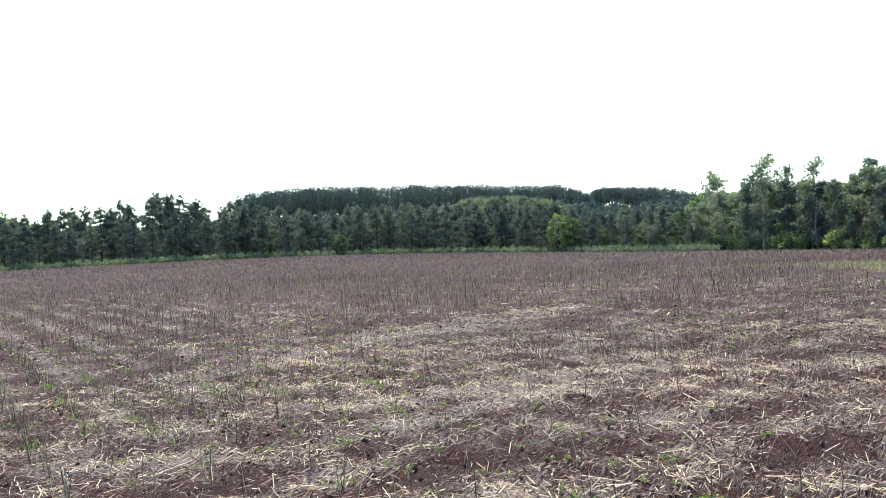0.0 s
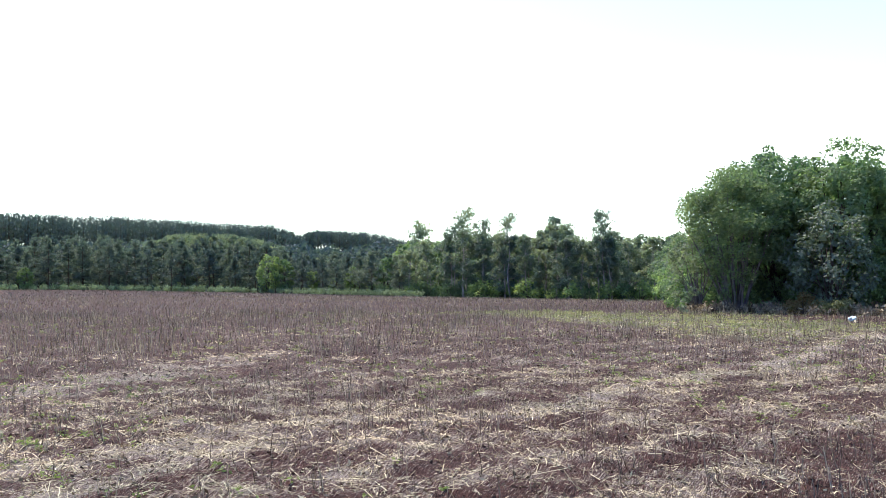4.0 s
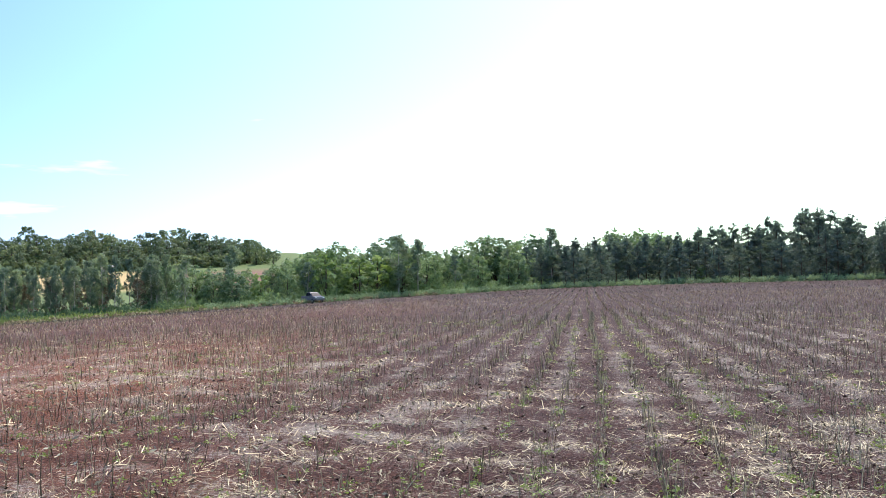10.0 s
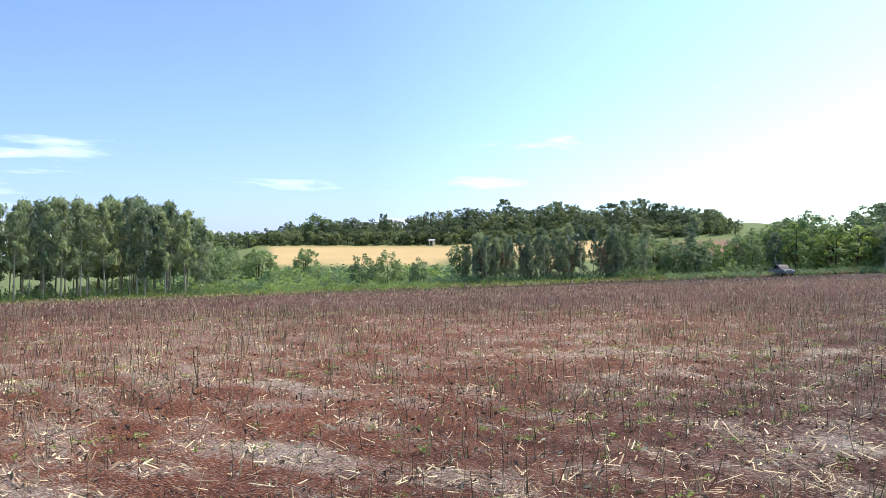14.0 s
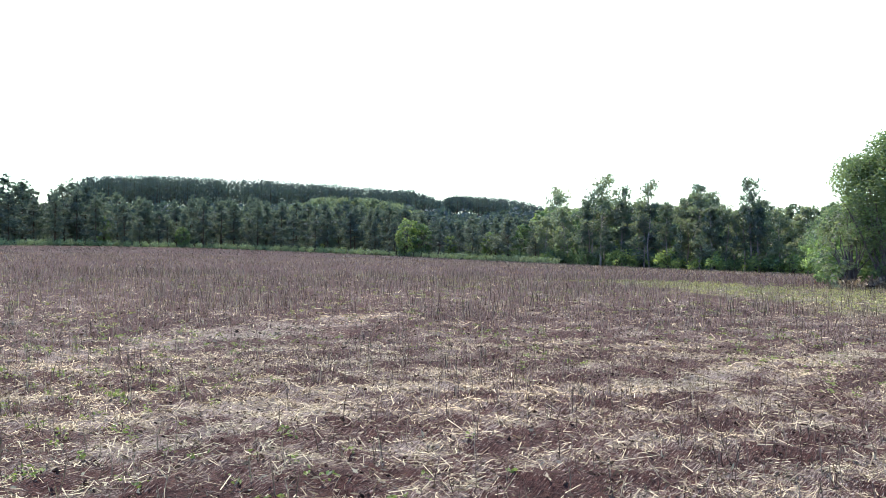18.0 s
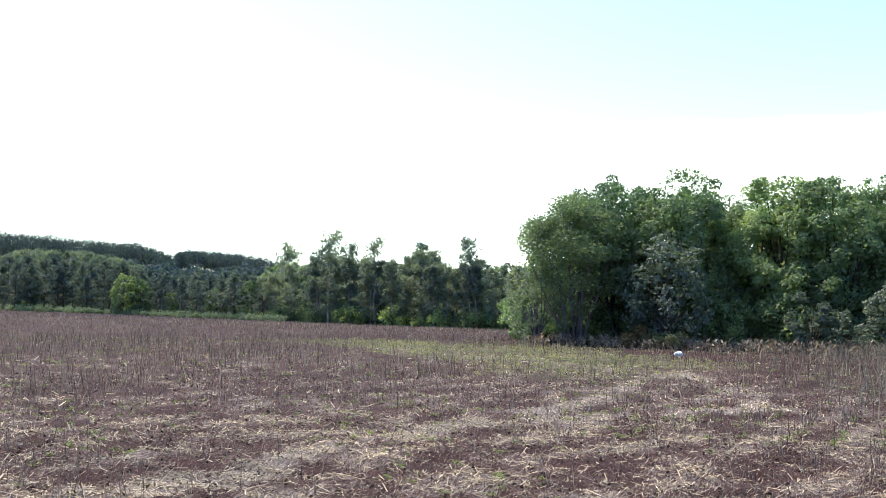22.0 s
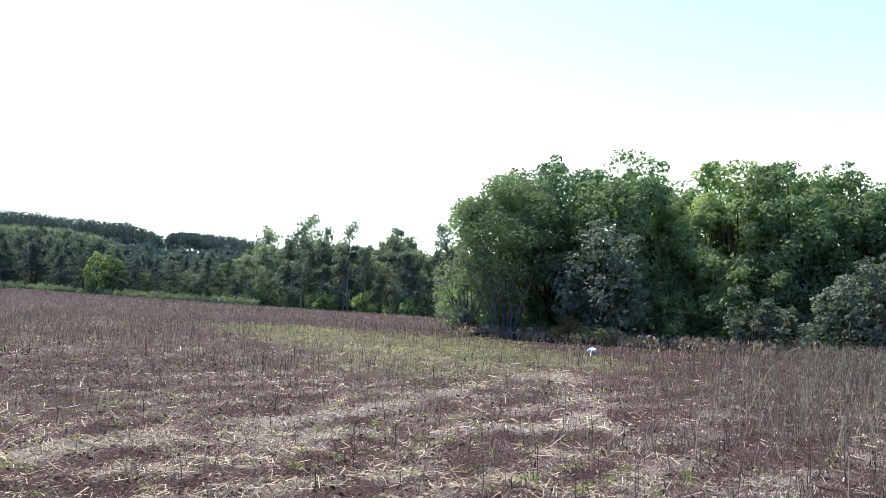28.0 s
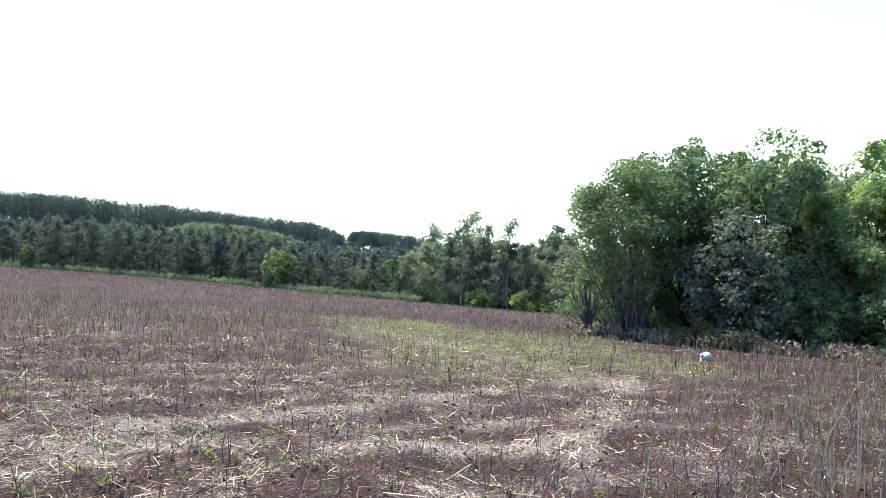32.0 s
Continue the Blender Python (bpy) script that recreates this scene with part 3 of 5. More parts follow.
def lush_meshes(seed, height, spread, mat, leaf=0.17, lumps=44, per=260, clear=0.06, bark=None, round_=0.55, droop=0.2, shape=2.0):
    """A dense tree: clumps of leaves billowing out over a full crown, darker hollows between them, limbs inside."""
    rng = np.random.default_rng(seed)
    wood, crown = Pile(), Pile()
    base = height * clear
    mid = base + (height - base) * (1 - round_)
    for k in range(lumps):
        up = -0.95 + 1.95 * ((k + rng.random()) / lumps)
        a = k * 2.39996 + rng.normal() * 0.35
        ring = max(0.0, 1 - abs(up) ** shape) ** 0.5
        bulge = rng.uniform(0.72, 1.06)
        size = spread * rng.uniform(0.24, 0.42)
        half = (height - mid if up > 0 else mid - base) - 0.5 * size
        out = np.array([math.cos(a) * ring, math.sin(a) * ring, up])
        c = np.array([out[0] * (spread - 0.55 * size) * bulge, out[1] * (spread - 0.55 * size) * bulge, mid + up * half * (bulge if up > 0 else 1)])
        clump(crown, rng, c, size, int(per * rng.uniform(0.7, 1.25) * (0.6 if up < -0.5 else 1.0)), leaf, out, rng.uniform(0.65, 0.95), droop)
        for q in range(2):
            c2 = c + unit(out + 0.8 * rng.normal(size=3)) * size * rng.uniform(0.7, 1.05)
            clump(crown, rng, c2, size * rng.uniform(0.35, 0.5), int(per * 0.2), leaf, out, 0.8, droop)
        if k % 2 == 0:
            t = np.linspace(0, 1, 5)[:, None]
            p0 = np.array([0.02 * spread * math.cos(a), 0.02 * spread * math.sin(a), max(0.1, base * 0.7)])
            pts = p0 + (c - p0) * t + np.array([0, 0, 0.08 * height]) * t * (1 - t) + rng.normal(size=(5, 3)) * 0.015 * height * t * (1 - t) * 4
            tube(wood, pts, np.linspace(0.010, 0.002, 5) * height, 4)
    leaves(crown, rng, np.array([0, 0, mid]) + np.clip(rng.normal(size=(36, 3)), -1.3, 1.3) * [spread * 0.33, spread * 0.33, (height - base) * 0.2], min(leaf * 3.2, spread * 0.25), min(leaf * 2.4, spread * 0.2), None, 1.0, 0.2)
    z = np.array([-0.3, base, mid, height * 0.85])
    tube(wood, np.stack([0.01 * height * np.sin(z), 0.01 * height * np.cos(z), z], -1), np.array([0.026, 0.02, 0.013, 0.003]) * height, 7)
    return [("trunk", wood.mesh("trunk", bark or M_BARK, True)), ("crown", crown.mesh("crown", mat))]


def pine_meshes(seed, height, spread, mat=None, whorls=15, tufts=1.0, clear=0.22, needle=0.8):
    """A plantation pine: straight stem, whorls of rising branches, tufts of long needles at their ends."""
    rng = np.random.default_rng(seed)
    wood, crown = Pile(), Pile()
    z = np.linspace(-0.3, height * 0.97, 7)
    lean = rng.normal(size=2) * 0.01 * height
    pts = np.stack([lean[0] * (z / height) ** 2, lean[1] * (z / height) ** 2, z], -1)
    tube(wood, pts, np.linspace(0.013 * height, 0.002 * height, 7), 6)
    n_b = int(whorls * 3.4)
    for k in range(n_b):
        h = clear + (0.97 - clear) * ((k + rng.random()) / n_b) ** 0.9
        reach = spread * min(0.95, 0.03 + 1.15 * (max(0.0, 1.0 - h) / (1 - clear)) ** 0.76, 0.75 + (h - clear) * 2.0)
        a = rng.uniform(0, 2 * np.pi)
        ln = reach * rng.uniform(0.4, 1.25)
        p0 = np.array([0, 0, h * height * 0.97])
        p1 = p0 + np.array([math.cos(a) * ln, math.sin(a) * ln, ln * rng.uniform(-0.05, 0.55) * (0.4 + h)])
        tube(wood, [p0, p1], [0.045, 0.012], 3)
        for s in (0.5, 0.78, 1.0):
            c = p0 + (p1 - p0) * s + rng.normal(size=3) * 0.22
            n = int(14 * tufts * rng.uniform(0.5, 1.5))
            d = unit(rng.normal(size=(n, 3)) + unit(p1 - p0) * 0.3 + np.array([0, 0, 0.5]))
            size = needle * (0.55 + 0.45 * min(1.0, reach / spread * 1.6))
            leaves(crown, rng, c + d * rng.uniform(0.1, 0.42, (n, 1)) * size / needle, size, size * 0.24, d, 0.4)
    for q in range(4):
        top = np.array([pts[-1, 0], pts[-1, 1], height * (0.90 + 0.03 * q)]) + (rng.normal(size=3) * [0.22, 0.22, 0.0] if q < 3 else 0)
        d = unit(rng.normal(size=(16, 3)) * 0.6 + [0, 0, 0.8])
        leaves(crown, rng, top + d * rng.uniform(0.1, 0.5, (16, 1)), 0.55, 0.15, d, 0.3)
    return [("trunk", wood.mesh("trunk", M_BARK, True)), ("crown", crown.mesh("crown", mat or M_PINE))]


def gum_meshes(seed, height, spread, sparse=0.0, clear=0.3, lean=0.04, mat=None, per=60, dense=26, bare=0.0, leaf=(0.42, 0.19)):
    """A eucalypt: slender pale stem, steep limbs, drooping leaves in loose tufts with gaps between."""
    rng = np.random.default_rng(seed)
    wood, crown = Pile(), Pile()
    z = np.linspace(-0.3, height * 0.95, 9)
    s = np.clip(z / height, 0, 1)
    ang = rng.uniform(0, 2 * np.pi)
    stem = np.stack([lean * height * s ** 2 * math.cos(ang) + 0.012 * height * np.sin(s * 7 + seed), lean * height * s ** 2 * math.sin(ang), z], -1)
    tube(wood, stem, np.linspace(0.0105 * height, 0.002 * height, 9), 6)
    k_n = int(dense * (1 - 0.55 * sparse))
    for k in range(k_n):
        h = clear + (1 - clear) * ((k + rng.random()) / k_n) ** (0.9 + 0.5 * bare)
        p0 = np.array([np.interp(h, s, stem[:, 0]), np.interp(h, s, stem[:, 1]), h * height])
        a = rng.uniform(0, 2 * np.pi)
        ln = spread * min(1.0, (1.05 - h) * 2.8) ** 0.7 * rng.uniform(0.35, 1.05)
        p1 = p0 + np.array([math.cos(a) * ln, math.sin(a) * ln, ln * rng.uniform(0.3, 1.0)])
        p1[2] = min(p1[2], height)
        tube(wood, [p0, p0 * 0.45 + p1 * 0.55 - [0, 0, 0.06 * ln], p1], [0.05, 0.03, 0.012], 4)
        for q in range(4):
            c = p0 + (p1 - p0) * rng.uniform(0.35, 1.05) + rng.normal(size=3) * 0.10 * spread
            size = spread * rng.uniform(0.15, 0.33) * (1 - 0.25 * sparse)
            n = int(per * rng.uniform(0.5, 1.2))
            w = blob(rng, n, c, (size, size, size * 1.05), 0.2)
            leaves(crown, rng, w, leaf[0], leaf[1], np.array([0, 0, -1.0]), 1.6)
    return [("trunk", wood.mesh("trunk", M_GUMBARK, True)), ("crown", crown.mesh("crown", mat or M_GUM))]


def shrub_meshes(seed, height, spread, mat, leaf=0.2, lumps=14, per=60):
    """A bush: several thin stems from the ground, leaves down to the grass."""
    rng = np.random.default_rng(seed)
    wood, crown = Pile(), Pile()
    for k in range(lumps):
        a, q = rng.uniform(0, 2 * np.pi), rng.random() ** 0.6
        c = np.array([math.cos(a) * spread * q * 0.85, math.sin(a) * spread * q * 0.85, height * (0.18 + 0.68 * rng.random() * (1.1 - 0.5 * q))])
        tube(wood, [[c[0] * 0.12, c[1] * 0.12, -0.1], [c[0] * 0.5, c[1] * 0.5, c[2] * 0.6], c], [0.03, 0.02, 0.008], 4)
        size = spread * rng.uniform(0.25, 0.45)
        leaves(crown, rng, blob(rng, int(per * rng.uniform(0.7, 1.3)), c, (size, size, min(size, height * 0.35)), 0.3), leaf, leaf * 0.55, None, 1.0, 0.28)
    return [("trunk", wood.mesh("trunk", M_BARK, True)), ("foliage", crown.mesh("foliage", mat))]


class Kinds:
    """One kind of plant: a few builds, each set out by copying."""

    def __init__(self, name, builds, label, category, group):
        self.rng = np.random.default_rng(abs(len(name) * 7919 + len(label)))
        self.protos = []
        self.free = []
        for meshes in builds:
            ob = thing(name, meshes, label, category, group)
            zz = [v for _, me in meshes for v in (max(c.co.z for c in list(me.vertices)),)]
            self.protos.append((ob, max(zz)))
            self.free.append(ob)

    def put(self, x, y, height, variant=None, wide=1.0, label="", turn=None):
        k = int(self.rng.integers(len(self.protos))) if variant is None else variant
        ob, full = self.protos[k]
        s = height / full
        turn = self.rng.uniform(0, 360) if turn is None else turn
        m = pose(x, y, float(ground_z(x, y)), 0, 0, turn)
        size = (s * wide, s * wide, s)
        if ob in self.free:
            self.free.remove(ob)
            made = ob
            made.matrix_basis = m
        else:
            made = copy_thing(ob, m)
        made.scale = size
        if label:
            made["label"] = label
        return made

    def close(self):
        for ob in self.free:
            for o in (*ob.children_recursive, ob):
                bpy.data.objects.remove(o)
        self.free = []


def polar(az, dist):
    a = radians(az)
    return -dist * math.sin(a), dist * math.cos(a)


def reach_height(az, dist, elevation):
    """Height of a plant at that place whose top stands at a slope above eye level."""
    x, y = polar(az, dist)
    return 1.6 + elevation * dist - float(ground_z(x, y))


# ---------------------------------------------------------------- the pine wood along the field
rng = np.random.default_rng(11)
pines = Kinds("pine_tree", [pine_meshes(s, 12.0, w, None, 16, 1.0, c, 0.66) for s, w, c in ((1, 3.3, 0.14), (2, 2.8, 0.24), (3, 3.8, 0.08), (4, 3.0, 0.18), (7, 3.4, 0.12))],
              "tall dark green pine at the field's far edge", "tree", "pines along the field")
back_pines = Kinds("pine_tree", [pine_meshes(s, 12.0, w, None, 10, 0.8, 0.10, 1.0) for s, w in ((5, 3.0), (6, 3.4))],
                   "tall dark green pine deeper in the wood", "tree", "pines along the field")
PINE_TOP = ([-50, -49, -47, -44.5, -42.6, -40.4, -38.6, -36.7, -34.8, -32.9, -30.6, -28.7, -26.1, -25.1, -23.5, -22, -20.2, -19.1, -17, -15.5, -14.4, -12.6, -10.7, -8.9, -7.4, -5.6, -4.1, -2.5, -0.6, 1.1, 2.3, 4],
            [0.024, 0.026, 0.037, 0.034, 0.031, 0.040, 0.046, 0.049, 0.048, 0.046, 0.047, 0.053, 0.051, 0.046, 0.044, 0.051, 0.055, 0.064, 0.061, 0.064, 0.070, 0.069, 0.059, 0.057, 0.054, 0.051, 0.050, 0.049, 0.049, 0.048, 0.050, 0.046])
az = 3.4
while az > -49:
    for row, (deep, drop) in enumerate(((3, 0.86), (9, 1.0), (16, 1.0), (24, 0.98))):
        a = az + rng.uniform(-0.6, 0.6)
        d = float(edge_at(a)) + deep + rng.uniform(-2, 2)
        el = float(np.interp(a, *PINE_TOP)) * (drop * rng.uniform(0.62, 1.1) if row == 0 else rng.uniform(0.88, 1.08))
        x, y = polar(a, d)
        (pines if row < 2 else back_pines).put(x, y, reach_height(a, d, el), None, rng.uniform(1.1, 1.55))
    az -= rng.uniform(0.95, 1.35)
pines.close()
back_pines.close()

# ---------------------------------------------------------------- the wooded ridges behind
def far_wood(name, az0, az1, d0, d1, count, top, tall, label, mat, needle=True):
    """A distant wood: stems and crowns of many trees as one mass."""
    g = np.random.default_rng(int(count + d0))
    wood, crown = Pile(), Pile()
    for k in range(count):
        a = g.uniform(az0, az1)
        d = g.uniform(d0, d1)
        x, y = polar(a, d)
        z = float(ground_z(x, y))
        h = min(tall * g.uniform(0.85, 1.12), max(3.0, 1.6 + top(a) * d * g.uniform(0.97 if needle else 0.74, 1.02) - z))
        if needle:
            tube(wood, [[x, y, z], [x, y, z + h * 0.9]], [0.16, 0.05], 3)
            w = h * 0.19
            c = blob(g, 84, (x, y, z + h * 0.60), (w, w, h * 0.40), 0.3)
            leaves(crown, g, c, 1.0, 0.45, np.array([0, 0, 0.9]), 1.0)
        else:
            w = h * g.uniform(0.28, 0.42)
            tube(wood, [[x, y, z], [x, y, z + h * 0.6]], [0.2, 0.08], 3)
            for q in range(5):
                o = g.normal(size=3) * w * 0.6
                leaves(crown, g, blob(g, 26, (x + o[0], y + o[1], z + h * (0.10 + 0.19 * q)), (w * (0.85 - 0.08 * q), w * (0.85 - 0.08 * q), h * 0.15), 0.5), 1.15, 0.85, None, 1.0, 0.3)
    ob = new(name)
    part("stems", wood.mesh("stems", M_BARK), ob)
    part("crowns", crown.mesh("crowns", mat), ob)
    return tagged(ob, label, "woodland", kind="stuff")


RIDGE = ([-42.3, -41.6, -40.5, -34.8, -31, -23.3, -20.5, -19.4, -18.6], [0.048, 0.054, 0.0625, 0.0685, 0.0725, 0.0745, 0.0725, 0.070, 0.060])
RIDGE2 = ([-51, -48.6, -47.6, -46, -42.9, -42.2, -41.8], [0.038, 0.046, 0.051, 0.055, 0.057, 0.052, 0.048])
far_wood("pine_plantation", -42.2, -18.7, 345, 395, 800, lambda a: np.interp(a, *RIDGE), 22.0, "dense dark pine plantation on a distant ridge", M_PINE_FAR)
far_wood("pine_plantation", -51, -42.2, 420, 480, 420, lambda a: np.interp(a, *RIDGE2), 22.0, "dense dark pine plantation on a farther ridge", M_PINE_FAR)
far_wood("mixed_wood", -49, -18, 190, 300, 420, lambda a: 0.045, 12.0, "dark mixed trees filling the hollow below the ridge", M_PINE_FAR, False)
far_wood("mixed_wood", -19, 4, 188, 260, 230, lambda a: 0.041, 9.0, "dark mixed trees behind the pines", M_PINE_FAR, False)
WOOD_TOP = ([20.8, 21.7, 22.5, 24.7, 26.8, 29.3, 32, 33.9, 35.6, 38.4, 42, 45.2, 49.6, 51.1, 52.2], [0.040, 0.0535, 0.057, 0.0605, 0.067, 0.064, 0.065, 0.061, 0.062, 0.0585, 0.052, 0.048, 0.0435, 0.037, 0.028])
far_wood("hill_wood", 20.9, 52, 424, 445, 430, lambda a: 0.98 * np.interp(a, *WOOD_TOP), 19.0, "dark broadleaf wood along the top of the golden field", M_HILLWOOD, False)
far_wood("hill_undergrowth", 20.9, 53, 394, 412, 300, lambda a: 0.2, 5.5, "dark scrub at the foot of the hill wood", M_HILLWOOD, False)
hill_trees = Kinds("hill_tree", [lush_meshes(s, 15.0, w, M_HILLWOOD, 0.8, 17, 44, 0.10, None, 0.5) for s, w in ((81, 4.6), (82, 5.4), (83, 3.8))],
                   "dark broadleaf tree in the wood above the golden field", "tree", "wood above the golden field")
az = 52.0
while az > 20.9:
    for deep, k in ((400, 0.74), (408, 0.88), (418, 1.0)):
        a = az + rng.uniform(-0.6, 0.6)
        d = deep + rng.uniform(-3, 3)
        el = float(np.interp(a, *WOOD_TOP)) * (k if a > 22 else 1.0) * rng.uniform(0.90, 1.06)
        hill_trees.put(*polar(a, d), max(6.0, reach_height(a, d, el)), None, rng.uniform(0.9, 1.35))
    az -= rng.uniform(0.75, 1.15)
for a, d, el in ((35.6, 425, 0.0715), (32.0, 425, 0.068), (26.6, 428, 0.070), (43.6, 420, 0.054)):
    hill_trees.put(*polar(a, d), reach_height(a, d, el), 2, 0.75, "tall tree standing out above the hill wood")
hill_trees.close()
far_wood("hill_wood", 51, 60, 400, 445, 130, lambda a: 0.032, 14.0, "dark broadleaf wood beyond the golden field", M_HILLWOOD, False)
far_wood("hedgerow_wood", 3, 20, 230, 330, 260, lambda a: 0.036, 9.0, "mixed green trees on the slope behind the field", M_BROAD, False)


# ---------------------------------------------------------------- broadleaf trees on the far side of the field
broad = Kinds("broadleaf_tree", [lush_meshes(s, 9.0, w, M_BROAD, 0.34, 26, 92, c, None, r) for s, w, c, r in ((21, 3.1, 0.05, 0.5), (22, 2.6, 0.08, 0.6), (23, 3.6, 0.04, 0.5), (24, 2.9, 0.04, 0.4))],
              "green broadleaf tree with a rounded crown beyond the field", "tree", "trees beyond the field")
bright = Kinds("young_tree", [lush_meshes(s, 6.0, w, M_BRIGHT, 0.32, 20, 60, 0.05, None, 0.55) for s, w in ((31, 2.0), (32, 1.7))],
               "bright green young tree at the edge of the wood", "tree", "young trees at the wood's edge")
gums = Kinds("eucalyptus_tree", [gum_meshes(s, 12.0, w, sp, c, ln, None, 26, 26, b) for s, w, sp, c, ln, b in
                                 ((41, 2.2, 0.1, 0.20, 0.02, 0), (42, 2.0, 0.2, 0.34, 0.03, 0), (43, 2.3, 0.0, 0.12, 0.02, 0))],
             "slender eucalyptus with a pale trunk and grey-green leaves", "tree", "eucalyptus trees")
thin_gums = Kinds("eucalyptus_tree", [gum_meshes(s, 12.0, w, 0.1, 0.15, 0.02, None, 17, 20, 0, (0.5, 0.24)) for s, w in ((44, 2.3), (45, 2.1))],
                  "eucalyptus with grey-green leaves deeper in the stand", "tree", "eucalyptus trees")
tall_gums = Kinds("tall_eucalyptus", [gum_meshes(s, 13.0, w, sp, c, ln, None, 15, 34, 0.3) for s, w, sp, c, ln in
                                      ((51, 3.0, 0.3, 0.36, 0.09), (52, 2.6, 0.4, 0.45, 0.07))],
                  "tall thin eucalyptus with a sparse wind-blown top", "tree", "eucalyptus trees")
shrubs = Kinds("shrub", [shrub_meshes(s, 2.0, w, M_BRIGHT, 0.30, 13, 34) for s, w in ((61, 1.5), (62, 1.9))],
               "leafy green shrub in rough growth", "shrub", "shrubs round the field")
dark_shrubs = Kinds("shrub", [shrub_meshes(s, 2.4, w, M_BROAD, 0.32, 14, 34) for s, w in ((63, 1.7), (64, 2.1))],
                    "dark green shrub in rough growth", "shrub", "shrubs round the field")

BROAD_TOP = ([1.4, 2.3, 3.4, 4.8, 5.8, 7.2, 9.1, 10.6, 12.5, 14.7, 16.9, 18.3, 20, 21, 23, 25, 28], [0.050, 0.054, 0.052, 0.045, 0.056, 0.051, 0.048, 0.053, 0.055, 0.051, 0.054, 0.050, 0.034, 0.025, 0.025, 0.026, 0.038])
az = 27.5
while az > 2.5:
    for row, (deep, k) in enumerate(((6, 0.72), (13, 0.9), (22, 1.0))):
        a = az + rng.uniform(-0.6, 0.6)
        d = float(edge_at(a)) + deep + rng.uniform(-2, 2)
        x, y = polar(a, d)
        h = reach_height(a, d, float(np.interp(a, *BROAD_TOP)) * k * rng.uniform(0.84, 1.10))
        kind = bright if (row == 0 and rng.random() < 0.35) else gums if rng.random() < 0.22 else broad
        kind.put(x, y, max(3.0, h), None, rng.uniform(0.95, 1.4))
    az -= rng.uniform(1.25, 1.9)
for a, el, d in ((12.5, 0.0600, 148), (11.2, 0.054, 150), (23.4, 0.0505, 150), (26.2, 0.040, 150), (2.3, 0.0635, 160)):
    gums.put(*polar(a, d), reach_height(a, d, el), None, 1.15)
# spreading trees on the skyline of the green hill
sky_trees = Kinds("spreading_tree", [broadleaf_meshes(71, 11.0, 6.5, M_BROAD, 0.8, 26, 40, 0.45, 1, None, 0.5)],
                  "flat-topped spreading tree on the skyline of the hill", "tree", "trees on the skyline")
for a, el, d in ((-2.5, 0.0605, 196), (-4.2, 0.0595, 200), (-5.4, 0.0560, 205), (3.4, 0.0565, 190), (22.3, 0.056, 470), (47.8, 0.0550, 412)):
    x, y = polar(a, d)
    sky_trees.put(x, y, max(9.0, reach_height(a, d, el)))

# gum thicket beside the golden field
for k in range(58):
    a = rng.uniform(27.2, 38.2)
    d = float(edge_at(a)) + rng.uniform(6, 22)
    gums.put(*polar(a, d), reach_height(a, d, rng.uniform(0.014, 0.046) * (1 - 0.25 * step(34, 38, a))), None, rng.uniform(0.7, 1.05))
for a, el, d in ((43.2, 0.0125, 150), (44.9, 0.008, 148), (41.2, 0.004, 150), (48.7, 0.014, 225), (38.4, 0.018, 140)):
    broad.put(*polar(a, d), reach_height(a, d, el), None, 0.9)
for k in range(16):
    a, d = rng.uniform(51.6, 56), rng.uniform(170, 290)
    broad.put(*polar(a, d), reach_height(a, d, rng.uniform(0.004, 0.022)), None, 1.2)
for k in range(190):
    a = rng.uniform(36, 58)
    d = float(edge_at(a)) + 5 + 140 * rng.random() ** 1.6
    el = -0.03 + 0.026 * min(1.0, (d - edge_at(a)) / 120)
    (shrubs if rng.random() < 0.55 else dark_shrubs).put(*polar(a, d), min(6.0, max(0.9, reach_height(a, d, el * rng.uniform(0.8, 1.2)))), None, rng.uniform(1.0, 1.5))

dry_gums = Kinds("half_dead_eucalyptus", [gum_meshes(46, 8.0, 1.6, 0.3, 0.15, 0.03, M_RUST, 16, 20, 0)],
                 "half-dead eucalyptus with pinkish brown leaves", "tree", "eucalyptus trees")
for a in (29.2, 31.0, 32.6, 33.9, 35.4, 36.9):
    d = float(edge_at(a)) + rng.uniform(7, 11)
    dry_gums.put(*polar(a, d), reach_height(a, d, rng.uniform(0.008, 0.026)), None, 1.3)
dry_gums.close()
# eucalyptus clump at the corner
EUC_TOP = ([54.6, 55.7, 57.8, 61.9, 66.1, 75, 95], [0.036, 0.058, 0.071, 0.070, 0.064, 0.062, 0.05])
corner_gums = Kinds("eucalyptus_tree", [gum_meshes(q, 12.0, w, 0.15, c, 0.02, M_SUNLIT_GUM, 24, 30, 0.1) for q, w, c in ((47, 1.9, 0.26), (48, 1.7, 0.32), (49, 2.1, 0.22))],
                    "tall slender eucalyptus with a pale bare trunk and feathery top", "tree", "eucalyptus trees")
az = 54.9
while az < 82:
    for row in range(4):
        a = az + rng.uniform(-0.4, 0.4)
        d = float(edge_at(a)) + 3 + row * 5 + rng.uniform(-1, 1)
        el = float(np.interp(a, *EUC_TOP)) * rng.uniform(0.80, 1.04)
        corner_gums.put(*polar(a, d), reach_height(a, d, el), None, rng.uniform(0.75, 1.1))
    az += rng.uniform(0.65, 1.0) if az < 70 else 2.5
corner_gums.close()
for k in range(30):
    a = rng.uniform(55.8, 82)
    d = float(edge_at(a)) + rng.uniform(17, 30)
    broad.put(*polar(a, d), rng.uniform(2.5, 4.5), None, 1.3)
